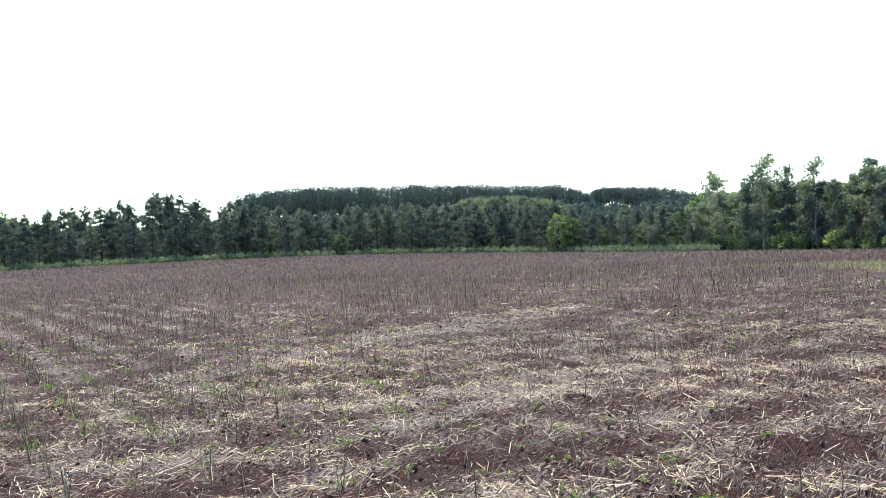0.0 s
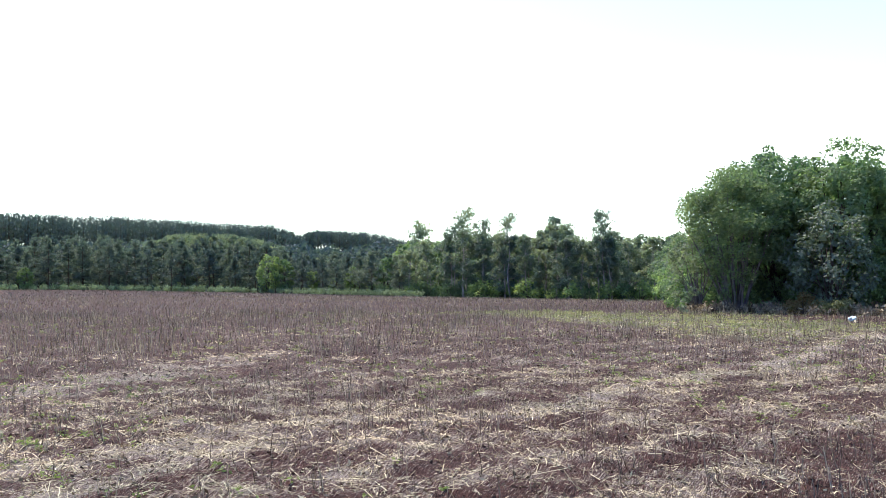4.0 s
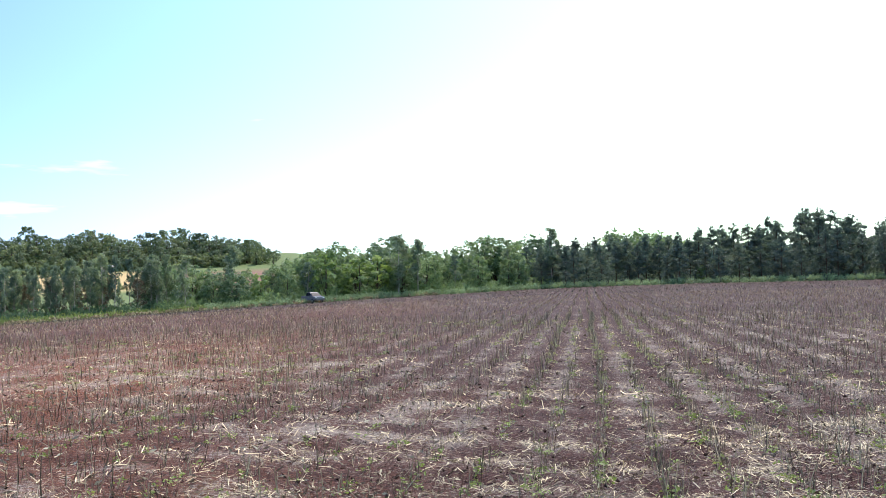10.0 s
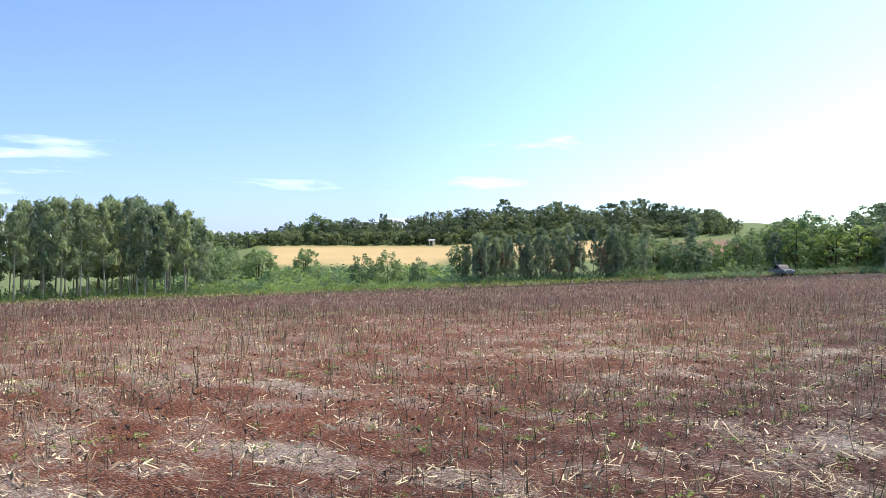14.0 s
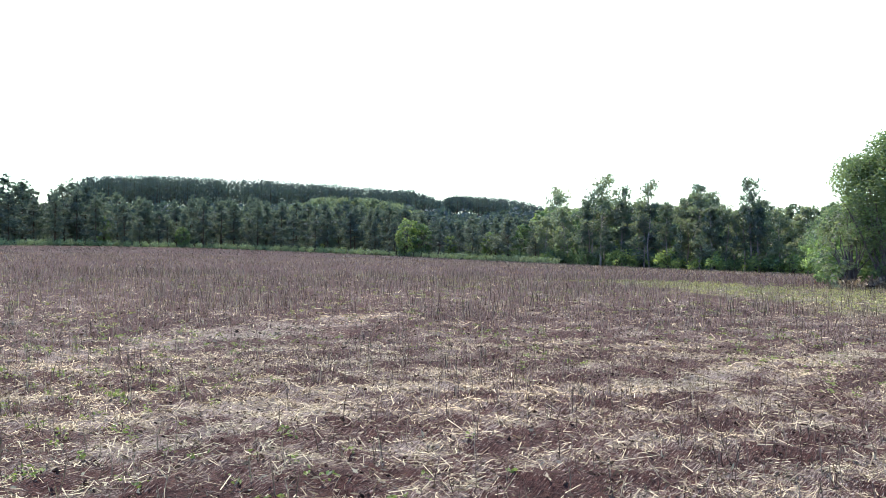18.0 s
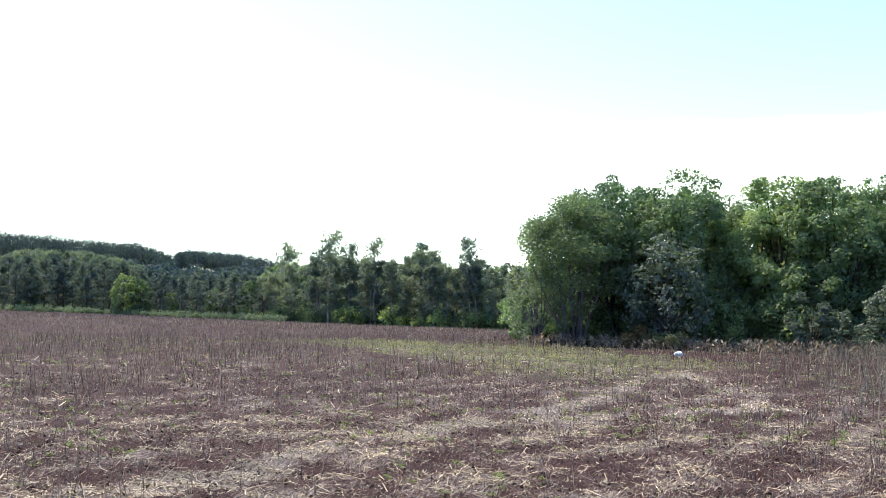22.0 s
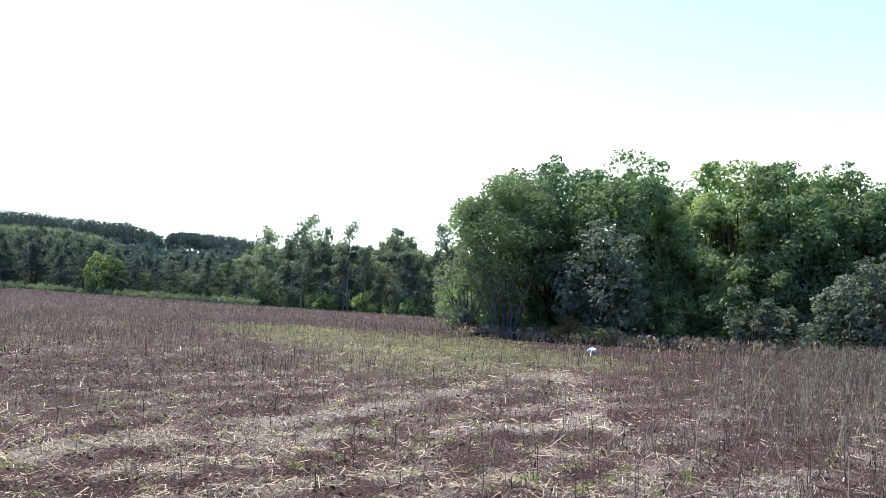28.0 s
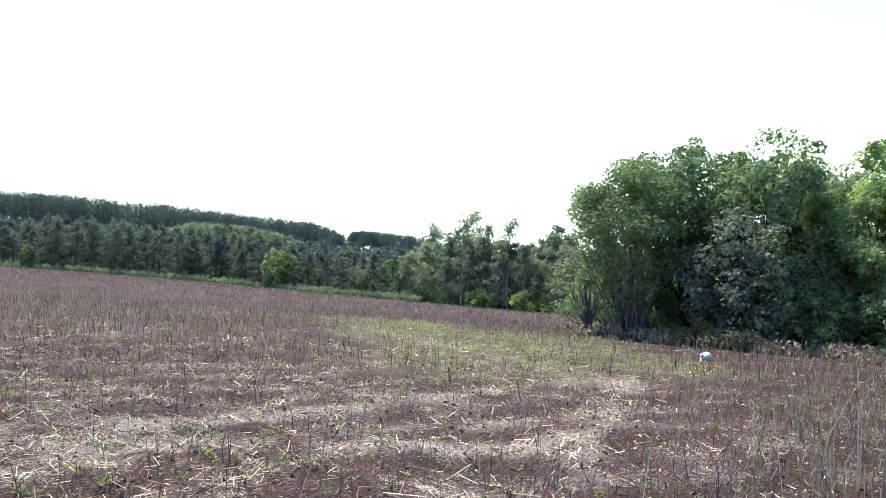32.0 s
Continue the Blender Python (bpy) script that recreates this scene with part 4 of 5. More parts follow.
# eucalyptus stand left of the grove, with tall thin ones
GUM_TOP = ([-67, -64.1, -62.9, -61, -59.2, -58, -56.3, -55.3, -53.2, -51.5, -49.9, -48.8], [0.050, 0.048, 0.050, 0.043, 0.060, 0.046, 0.052, 0.055, 0.055, 0.050, 0.045, 0.030])
az = -48.8
while az > -72:
    for row in range(3):
        a = az + rng.uniform(-0.5, 0.5)
        d = float(max(edge_at(a), 108)) + 3 + row * 6 + rng.uniform(-1.5, 1.5)
        (gums if row == 0 else thin_gums).put(*polar(a, d), reach_height(a, d, float(np.interp(a, *GUM_TOP)) * rng.uniform(0.85, 1.06)), None, rng.uniform(1.2, 1.6))
    az -= rng.uniform(0.8, 1.2)
for a, d, el, k in ((-50.3, 165, 0.069, 0), (-53.2, 132, 0.0855, 0), (-55.8, 122, 0.0765, 0), (-62.5, 113, 0.0785, 1), (-49.8, 160, 0.060, 1), (-52.4, 130, 0.069, 0), (-54.5, 126, 0.070, 1)):
    tall_gums.put(*polar(a, d), reach_height(a, d, el), k, 1.0)
for a, d, el in ((-59.4, 118, 0.071), (-60.0, 119, 0.062), (-63.0, 114, 0.053), (-58.6, 118, 0.055)):
    gums.put(*polar(a, d), reach_height(a, d, el), 2, 1.15, "dense dark eucalyptus with a pointed crown")
for k in range(26):
    a = rng.uniform(-67, -47)
    d = float(max(edge_at(a), 104)) + rng.uniform(1, 5)
    (dark_shrubs if rng.random() < 0.6 else shrubs).put(*polar(a, d), rng.uniform(1.5, 3.2))

for k in range(46):
    a = rng.uniform(-68, -48.5)
    d = float(max(edge_at(a), 108)) + rng.uniform(20, 45)
    (bright if rng.random() < 0.5 else broad).put(*polar(a, d), reach_height(a, d, rng.uniform(0.028, 0.045)), None, 1.2)
# bright single bushes before the pines
for a, d, h in ((-25.4, 163, 4.0), (-34.3, 165, 1.8), (-40.0, 157, 7.2), (-41.0, 158, 6.4), (-42.9, 155, 4.4), (-45.7, 150, 5.2), (-47.9, 146, 6.8), (-44.2, 152, 3.0), (-20.6, 168, 5.5), (-46.6, 152, 3.4), (-7.3, 158, 3.2)):
    bright.put(*polar(a, d), h)
for k in range(30):
    a = -40.6 + 8.4 * k / 29 + rng.uniform(-0.15, 0.15)
    d = rng.uniform(186, 198)
    gums.put(*polar(a, d), reach_height(a, d, float(np.interp(a, [-40.6, -38.6, -36.7, -34.8, -32], [0.041, 0.050, 0.055, 0.054, 0.045])) * rng.uniform(0.92, 1.03)), 2, rng.uniform(0.95, 1.2), "pale grey-green pointed tree standing behind the pines")


# ---------------------------------------------------------------- the grove beside the field
def from_grove_view(az, dist):
    a = radians(az)
    return 1.4 - dist * math.sin(a), -0.8 + dist * math.cos(a)


def grove_tree(name, seed, az, dist, height, spread, label, mat=None, lumps=40, per=430, clear=0.08, stems=3, leaf=0.14, category="tree", lush=True):
    if lush:
        meshes = lush_meshes(seed, height, spread, mat or M_GROVE, leaf, lumps, per, clear)
    else:
        meshes = broadleaf_meshes(seed, height, spread, mat, leaf, lumps, per, clear, stems, M_POLE if stems > 3 else None, 0.9, 0.72)
    ob = thing(name, meshes, label, category, "grove beside the field")
    x, y = from_grove_view(az, dist)
    ob.matrix_basis = pose(x, y, float(ground_z(x, y)))
    return ob


def stem_fan(seed, height, spread, mat):
    """A many-stemmed tree: thin poles fanning out from one foot, a leafy dome on them."""
    g = np.random.default_rng(seed)
    wood, crown = Pile(), Pile()
    for k in range(30):
        a, q = g.uniform(0, 2 * np.pi), math.sqrt(g.random())
        top = np.array([math.cos(a) * spread * q, math.sin(a) * spread * q, height * (0.97 - 0.42 * q ** 2.2)])
        foot = np.array([math.cos(a) * 0.35 * q, math.sin(a) * 0.35 * q, -0.2])
        t = np.linspace(0, 1, 6)[:, None]
        pts = foot + (top - foot) * t + np.array([0, 0, 0.9]) * t * (1 - t) + g.normal(size=(6, 3)) * 0.05
        tube(wood, pts, np.linspace(0.05, 0.012, 6), 5)
        for s in (0.3, 0.45, 0.6, 0.74, 0.87, 0.97):
            if s < 0.5 and g.random() < 0.5:
                continue
            c = foot + (top - foot) * s + g.normal(size=3) * 0.25
            size = spread * g.uniform(0.14, 0.27) * (0.6 + 0.5 * s)
            leaves(crown, g, blob(g, int(26 + 95 * s * s * g.uniform(0.5, 1.4)), c, (size, size, size * 0.85), 0.15), 0.15, 0.085, None, 1.0, 0.28)
    for k in range(44):
        a, q = g.uniform(0, 2 * np.pi), math.sqrt(g.random()) * 0.95
        c = np.array([math.cos(a) * spread * q, math.sin(a) * spread * q, height * (0.93 - 0.40 * q ** 2.2)])
        leaves(crown, g, blob(g, 480, c, (0.8, 0.8, 0.55), 0.4), 0.125, 0.078, None, 1.0, 0.28)
    return [("trunk", wood.mesh("trunk", M_POLE, True)), ("crown", crown.mesh("crown", mat))]


ob = thing("multi_stemmed_tree", stem_fan(101, 7.0, 2.5, M_BROAD), "many-stemmed tree with bare poles under a leafy dome", "tree", "grove beside the field")
x, y = from_grove_view(-69.6, 41.4)
ob.matrix_basis = pose(x, y, float(ground_z(x, y)))
LUSH = "dense leafy green tree in the grove beside the field"
for seed, a, d, h, w in ((102, -72.0, 43.8, 8.1, 2.6), (103, -76.2, 43.0, 7.9, 2.5), (104, -74.0, 46.5, 7.6, 2.5), (105, -79.2, 46.0, 7.3, 2.6), (106, -81.9, 43.2, 7.6, 2.5), (107, -84.9, 43.2, 7.9, 2.5),
                         (108, -88.0, 44.8, 7.3, 2.4), (124, -90.6, 45.5, 7.0, 2.4), (109, -93.6, 44.8, 8.3, 2.1), (110, -95.2, 45.5, 7.5, 2.7), (111, -97.8, 46.0, 6.8, 2.6), (125, -99.4, 47.0, 5.5, 2.1),
                         (126, -86.5, 47.5, 7.2, 2.6), (127, -77.7, 47.2, 7.4, 2.4), (128, -83.0, 47.3, 7.2, 2.5)):
    grove_tree("grove_tree", seed, a, d, h, w, LUSH, None, 52, 300, 0.05, 3, 0.155)
grove_tree("grove_tree", 112, -93.3, 40.5, 5.0, 2.4, "rounded yellow-green tree in front of the grove", M_BROAD, 46, 170, 0.1, 3, 0.16)
grove_tree("thin_leaved_bush", 118, -67.2, 41.8, 3.9, 1.3, "thin light green bush beside the many-stemmed tree", M_GUM, 26, 60, 0.04, 5, 0.15, "bush", False)
grove_tree("pale_bush", 113, -75.4, 39.6, 4.7, 1.8, "grey-green bush leaning out of the grove", M_PALE, 36, 80, 0.03, 4, 0.17, "bush")
grove_tree("pale_bush", 114, -89.3, 39.5, 3.4, 1.8, "silvery leaved bush at the foot of the grove", M_PALE, 32, 110, 0.05, 4, 0.15, "bush")
grove_tree("pale_bush", 115, -83.6, 38.0, 2.6, 0.8, "thin bush with pale leaves before the grove", M_PALE, 14, 50, 0.05, 3, 0.18, "bush", False)
grove_tree("pale_bush", 116, -85.2, 38.2, 1.7, 1.1, "low bush with pale leaves before the grove", M_PALE, 14, 50, 0.05, 3, 0.17, "bush", False)
grove_tree("bright_bush", 117, -96.3, 37.8, 2.1, 0.95, "fresh green rounded bush on the grassy verge", M_BRIGHT, 24, 120, 0.05, 4, 0.12, "bush")
g6 = np.random.default_rng(66)
near_shrubs = Kinds("undergrowth_bush", [lush_meshes(s, 2.6, w, M_GROVE, 0.13, 22, 90, 0.02, None, 0.6) for s, w in ((121, 1.3), (122, 1.6), (123, 1.45))],
                    "dark leafy undergrowth at the foot of the grove", "bush", "undergrowth of the grove")
for k in range(34):
    a = g6.uniform(-101, -71.5)
    x, y = from_grove_view(a, g6.uniform(40.4, 43.0))
    near_shrubs.put(x, y, g6.uniform(1.2, 3.4))
for k in range(12):
    x, y = from_grove_view(g6.uniform(-110, -100.5), g6.uniform(44, 60))
    near_shrubs.put(x, y, g6.uniform(2.2, 4.4), None, 1.2)
for k in range(9):
    x, y = from_grove_view(g6.uniform(-106.5, -99.5), g6.uniform(36, 42))
    near_shrubs.put(x, y, g6.uniform(0.9, 2.0), None, 1.1)
for seed, a, d, h, w, mt, lab in ((131, -73.7, 38.8, 0.9, 0.8, M_FERN, "orange-brown dry fern clump at the foot of the grove"), (132, -75.6, 38.2, 0.8, 0.8, M_LUSH, "pale green low bush on the field's edge"),
                                  (133, -92.3, 38.0, 0.9, 1.1, M_FERN, "straw-coloured dry grass tussock by the grove"), (134, -94.6, 37.6, 1.0, 0.9, M_LUSH, "yellow-green low bush on the field's edge")):
    ob = thing("low_bush", shrub_meshes(seed, h, w, mt, 0.11, 16, 110), lab, "bush", "undergrowth of the grove")
    x, y = from_grove_view(a, d)
    ob.matrix_basis = pose(x, y, float(ground_z(x, y)))
for k in range(16):
    x, y = from_grove_view(-72 - 1.7 * k + g6.uniform(-0.4, 0.4), g6.uniform(48.5, 51))
    near_shrubs.put(x, y, g6.uniform(4.2, 5.2), None, 0.9, "leafy tree of the grove's far side")
for k in range(7):
    x, y = from_grove_view(-66.8 - 0.8 * k, g6.uniform(46, 49))
    near_shrubs.put(x, y, g6.uniform(2.8, 4.0), None, 0.9)
back_trees = [(-102.5, 62, 5.6), (-104.5, 66, 5.2), (-107, 60, 6), (-66.5, 62, 5.2), (-65.8, 75, 5.2)]
for a, d, h in back_trees:
    x, y = from_grove_view(a, d)
    broad.put(x, y, h)
far_pines = Kinds("pine_tree", [pine_meshes(130, 9.0, 2.2, None, 12, 0.8, 0.15)], "dark pine standing behind the grove", "tree", "pines behind the grove")
for k, a in enumerate(np.arange(-112, -99, 1.1)):
    x, y = from_grove_view(a + g6.uniform(-0.3, 0.3), g6.uniform(108, 125))
    far_pines.put(x, y, 1.6 + 115 * g6.uniform(0.043, 0.054) - float(ground_z(x, y)))
for k in (broad, bright, gums, thin_gums, tall_gums, shrubs, dark_shrubs, sky_trees, near_shrubs, far_pines):
    k.close()


# ---------------------------------------------------------------- what lies and stands on the field
def on_field(x, y, keep=0.0):
    az = np.degrees(np.arctan2(-x, y))
    ok = np.hypot(x, y) < edge_at(az) - keep
    far_side = np.degrees(np.arctan2(-(x + 3), y + 5))
    return ok & (far_side < 76) & (far_side > -112)


def scatter(rng, r0, r1, per_m2):
    """Even places in a ring round the path's middle."""
    n = int(np.pi * (r1 * r1 - r0 * r0) * per_m2)
    r = np.sqrt(rng.uniform(r0 * r0, r1 * r1, n))
    a = rng.uniform(0, 2 * np.pi, n)
    return 4 + r * np.cos(a), -1 + r * np.sin(a)


def snap_rows(rng, x, y):
    """Moves places onto the drilled rows, half a metre apart."""
    across = np.degrees(np.arctan2(-x, y)) < -86
    wob = 0.12 * wave(x, y, 0.15)
    sx = np.round((x + wob) / 0.5) * 0.5 - wob + rng.normal(0, 0.045, len(x))
    sy = np.round((y + wob) / 0.5) * 0.5 - wob + rng.normal(0, 0.045, len(x))
    return np.where(across, x, sx), np.where(across, sy, y)


def stalks(name, seed, r0, r1, per_m2, height, radius, sides, label, lean=0.16):
    rng = np.random.default_rng(seed)
    x, y = scatter(rng, r0, r1, per_m2)
    x, y = snap_rows(rng, x, y)
    az = np.degrees(np.arctan2(-x, y))
    dens = 0.55 + 0.45 * wave(x, y, 0.5, 5.0) + 0.2 * wave(x, y, 0.12, 1.0)
    dens = dens + 0.45 * rows_of(x, y)
    for t in TRACKS:
        dens = dens - 0.5 * band(x, y, *t)
    tall = 1 + 0.15 * step(84, 92, -az) * step(9, 15, np.hypot(x, y))
    ok = on_field(x, y, 0.5) & (rng.random(len(x)) < np.clip(dens + 0.3 * (tall - 1), 0.12, 1))
    x, y, tall = x[ok], y[ok], tall[ok]
    n = len(x)
    z = ground_z(x, y) + relief(x, y) - 0.02
    h = height * rng.uniform(0.35, 1.25, n) * tall
    d = np.stack([rng.normal(0, lean, n), rng.normal(0, lean, n), np.ones(n)], -1)
    base = np.stack([x, y, z], -1)
    bend = np.stack([rng.normal(0, 0.012, n), rng.normal(0, 0.012, n), np.zeros(n)], -1) * h[:, None] / 0.3
    midp, top = base + d * h[:, None] * 0.55 + bend, base + d * h[:, None]
    rad = radius * rng.uniform(0.6, 1.4, n)
    pile = Pile()
    if sides == 3:
        for k in range(3):
            a0 = 2 * np.pi * k / 3
            o0 = np.stack([np.cos(a0) * rad, np.sin(a0) * rad, 0 * rad], -1)
            if k == 0:
                ring = []
            ring.append(o0)
        v = np.stack([base + o for o in ring] + [midp + 0.8 * o for o in ring] + [top + 0.55 * o for o in ring], 1)
        f = np.array([[0, 1, 4, 3], [1, 2, 5, 4], [2, 0, 3, 5], [3, 4, 7, 6], [4, 5, 8, 7], [5, 3, 6, 8]])
        pile.add(v, (np.arange(n)[:, None, None] * 9 + f).reshape(-1, 4))
        # side twigs
        pick = np.flatnonzero(rng.random(n) < 0.45)
        s = rng.uniform(0.4, 0.9, len(pick))[:, None]
        p0 = base[pick] + (top[pick] - base[pick]) * s
        dd = unit(rng.normal(size=(len(pick), 3)) + [0, 0, 0.9])
        p1 = p0 + dd * rng.uniform(0.05, 0.16, len(pick))[:, None]
        w = unit(np.cross(dd, rng.normal(size=(len(pick), 3)))) * 0.003
        pile.add(np.stack([p0 - w, p0 + w, p1 + w * 0.5, p1 - w * 0.5], 1), np.arange(len(pick) * 4).reshape(-1, 4))
    else:
        a = rng.uniform(0, np.pi, n)
        o = np.stack([np.cos(a), np.sin(a), 0 * a], -1) * rad[:, None]
        v = np.stack([base - o, base + o, top + 0.6 * o, top - 0.6 * o], 1)
        pile.add(v, np.arange(n * 4).reshape(n, 4))
    return tagged(new(name, pile.mesh(name, M_STALK)), label, "stubble", kind="stuff")


stalks("crop_stubble", 201, 2.0, 17.0, 34.0, 0.25, 0.0036, 3, "dry brown crop stalks standing in rows on red soil")
stalks("crop_stubble", 202, 17.0, 45.0, 24.0, 0.30, 0.0062, 1, "dry brown crop stalks standing in rows on red soil")
stalks("crop_stubble", 203, 45.0, 95.0, 9.0, 0.20, 0.012, 1, "dry brown crop stalks standing in rows farther off", 0.5)
stalks("crop_stubble", 204, 95.0, 175.0, 3.0, 0.18, 0.028, 1, "dry brown crop stalks standing in rows farther off", 0.7)


def straw(name, seed, r0, r1, per_m2, length, width, label):
    rng = np.random.default_rng(seed)
    x, y = scatter(rng, r0, r1, per_m2)
    s = straw_of(x, y)
    ok = on_field(x, y, 1.0) & (rng.random(len(x)) < 0.07 + 2.1 * s ** 2.5)
    x, y = x[ok], y[ok]
    n = len(x)
    p = np.stack([x, y, ground_z(x, y) + relief(x, y) + rng.uniform(0.004, 0.035, n)], -1)
    a = rng.uniform(0, 2 * np.pi, n)
    d = unit(np.stack([np.cos(a), np.sin(a), rng.normal(0, 0.3, n)], -1))
    side = unit(np.cross(d, np.array([0, 0, 1.0]) + rng.normal(0, 0.3, (n, 3))))
    ln = (length * rng.uniform(0.12, 1.0, n) ** 2.4 + 0.025)[:, None]
    w = (width * rng.uniform(0.5, 1.5, n))[:, None]
    v = np.stack([p - d * ln * 0.5 - side * w, p - d * ln * 0.5 + side * w, p + d * ln * 0.5 + side * w * 0.8, p + d * ln * 0.5 - side * w * 0.8], 1)
    pile = Pile()
    pile.add(v, np.arange(n * 4).reshape(n, 4))
    return tagged(new(name, pile.mesh(name, M_STRAW)), label, "straw", kind="stuff")


def flakes(name, seed, r0, r1, per_m2, size, label):
    """Crumbs of leaf, husk and clod lying every way up."""
    rng = np.random.default_rng(seed)
    x, y = scatter(rng, r0, r1, per_m2)
    ok = on_field(x, y, 1.0) & (rng.random(len(x)) < 0.45 + 0.6 * straw_of(x, y))
    x, y = x[ok], y[ok]
    n = len(x)
    sz = size * rng.uniform(0.35, 1.0, n) ** 1.5
    p = np.stack([x, y, ground_z(x, y) + relief(x, y) + sz * rng.uniform(0.05, 0.5, n)], -1)
    d = unit(rng.normal(size=(n, 3)) * [1, 1, 0.75])
    s = unit(np.cross(d, rng.normal(size=(n, 3))))
    k = rng.uniform(0.08, 0.34, n)[:, None]
    h = sz[:, None]
    v = np.stack([p - d * h, p + s * h * k * rng.uniform(0.6, 1.3, (n, 1)), p + d * h * rng.uniform(0.6, 1.2, (n, 1)), p - s * h * k], 1)
    pile = Pile()
    pile.add(v, np.arange(n * 4).reshape(n, 4))
    return tagged(new(name, pile.mesh(name, M_FLAKE)), label, "litter", kind="stuff")


flakes("leaf_litter", 215, 1.5, 11.0, 420.0, 0.042, "crumbs of dead leaf and husk on red soil")
flakes("leaf_litter", 216, 11.0, 20.0, 115.0, 0.056, "crumbs of dead leaf and husk on red soil")
flakes("leaf_litter", 217, 20.0, 40.0, 26.0, 0.07, "crumbs of dead leaf and husk on red soil farther off")
def clods(name, seed, r0, r1, per_m2, size, label):
    """Crumbled lumps of dark soil."""
    rng = np.random.default_rng(seed)
    x, y = scatter(rng, r0, r1, per_m2)
    ok = on_field(x, y, 1.0) & (rng.random(len(x)) < np.clip(1.15 - 1.5 * straw_of(x, y) + 0.3 * wave(x, y, 1.3, 4.0), 0.05, 1))
    x, y = x[ok], y[ok]
    n = len(x)
    sz = size * (0.25 + 0.75 * rng.random(n) ** 3)
    p = np.stack([x, y, ground_z(x, y) + relief(x, y) + 0.2 * sz], -1)[:, None]
    six = np.array([[1, 0, 0], [0, 1, 0], [-1, 0, 0], [0, -1, 0], [0, 0, 0.7], [0, 0, -0.6]], float)
    turn = rng.uniform(0, 2 * np.pi, n)
    c, q = np.cos(turn)[:, None], np.sin(turn)[:, None]
    v = np.stack([c * six[:, 0] - q * six[:, 1], q * six[:, 0] + c * six[:, 1], np.broadcast_to(six[:, 2], (n, 6))], -1)
    v = p + (v + rng.normal(0, 0.22, v.shape)) * sz[:, None, None]
    f = np.array([[0, 1, 4], [1, 2, 4], [2, 3, 4], [3, 0, 4], [1, 0, 5], [2, 1, 5], [3, 2, 5], [0, 3, 5]])
    pile = Pile()
    pile.add(v, (np.arange(n)[:, None, None] * 6 + f).reshape(-1, 3))
    return tagged(new(name, pile.mesh(name, M_CLOD)), label, "soil", kind="stuff")


clods("soil_clods", 251, 1.5, 11.0, 85.0, 0.026, "dark crumbled lumps of red soil between the stalks")
clods("soil_clods", 252, 11.0, 24.0, 14.0, 0.032, "dark crumbled lumps of red soil between the stalks")
straw("straw_litter", 211, 1.5, 12.0, 900.0, 0.13, 0.0032, "pale straw and chaff scattered on red soil")
straw("straw_litter", 212, 1.5, 13.0, 42.0, 0.32, 0.0036, "long pale straws lying on red soil")
straw("straw_litter", 213, 12.0, 22.0, 200.0, 0.17, 0.0052, "pale straw and chaff scattered on red soil")
straw("straw_litter", 214, 22.0, 42.0, 36.0, 0.20, 0.0105, "pale straw and chaff scattered on red soil farther off")
straw("straw_litter", 219, 42.0, 90.0, 5.0, 0.30, 0.016, "pale straw and chaff scattered on red soil farther off")


def seedlings(name, seed, r0, r1, per_m2, size, label, lush=False, mat=None, tall=0.03):
    rng = np.random.default_rng(seed)
    x, y = scatter(rng, r0, r1, per_m2)
    want = lush_of(x, y) if lush else np.clip(0.25 + 0.6 * wave(x, y, 0.6, 7.0) + 0.25 * wave(x, y, 0.17, 2.0), 0, 1)
    if not lush:
        x, y = snap_rows(rng, x, y)
        want = want + 0.5 * band(x, y, 0, 7.8, 5, 8.6, 1.6) + 0.45 * band(x, y, 0.5, 9, 0.5, 45, 2.5) + 0.55 * band(x, y, 0.3, 4.2, 3.4, 7.2, 1.9)
    ok = on_field(x, y, 0.5) & (rng.random(len(x)) < want)
    x, y = x[ok], y[ok]
    pile = Pile()
    k = 10
    p = np.repeat(np.stack([x, y, ground_z(x, y) + relief(x, y)], -1), k, 0)
    p = p + rng.normal(size=p.shape) * [size * 0.9, size * 0.9, 0] + np.stack([np.zeros(len(p)), np.zeros(len(p)), rng.uniform(0.01, tall * 2, len(p))], -1)
    leaves(pile, rng, p, size, size * 0.55, None, 1.0, 0.4)
    return tagged(new(name, pile.mesh(name, mat or M_WEED)), label, "weeds", kind="stuff")


seedlings("weed_seedlings", 221, 2.0, 16, 9.0, 0.038, "small bright green weeds sprouting between the stalks")
seedlings("weed_seedlings", 222, 16, 40, 2.6, 0.06, "small pale green weeds sprouting between the stalks", False, M_LUSH)
seedlings("weed_patch", 223, 18, 58, 9.0, 0.06, "yellow-green patch of weeds among the stubble", True, M_LUSH, 0.05)


def verge(name, seed, az0, az1, inner, outer, count, tall, leaf, mat, label, row=0.0, thick=16):
    """A strip of rough growth along the edge of the field."""
    rng = np.random.default_rng(seed)
    pile = Pile()
    az = rng.uniform(az0, az1, count)
    if row:
        az = np.round(az / row) * row + rng.normal(0, row * 0.08, count)
    d = edge_at(az) + rng.uniform(inner, outer, count)
    x, y = -d * np.sin(np.radians(az)), d * np.cos(np.radians(az))
    z = ground_z(x, y)
    for k in range(count):
        h = tall * rng.uniform(0.4, 1.15)
        leaves(pile, rng, blob(rng, thick, (x[k], y[k], z[k] + h * 0.5), (h * 0.8, h * 0.8, h * 0.55), 0.1), leaf, leaf * 0.4, np.array([0, 0, 0.7]), 1.2)
    return tagged(new(name, pile.mesh(name, mat)), label, "weeds", kind="stuff")


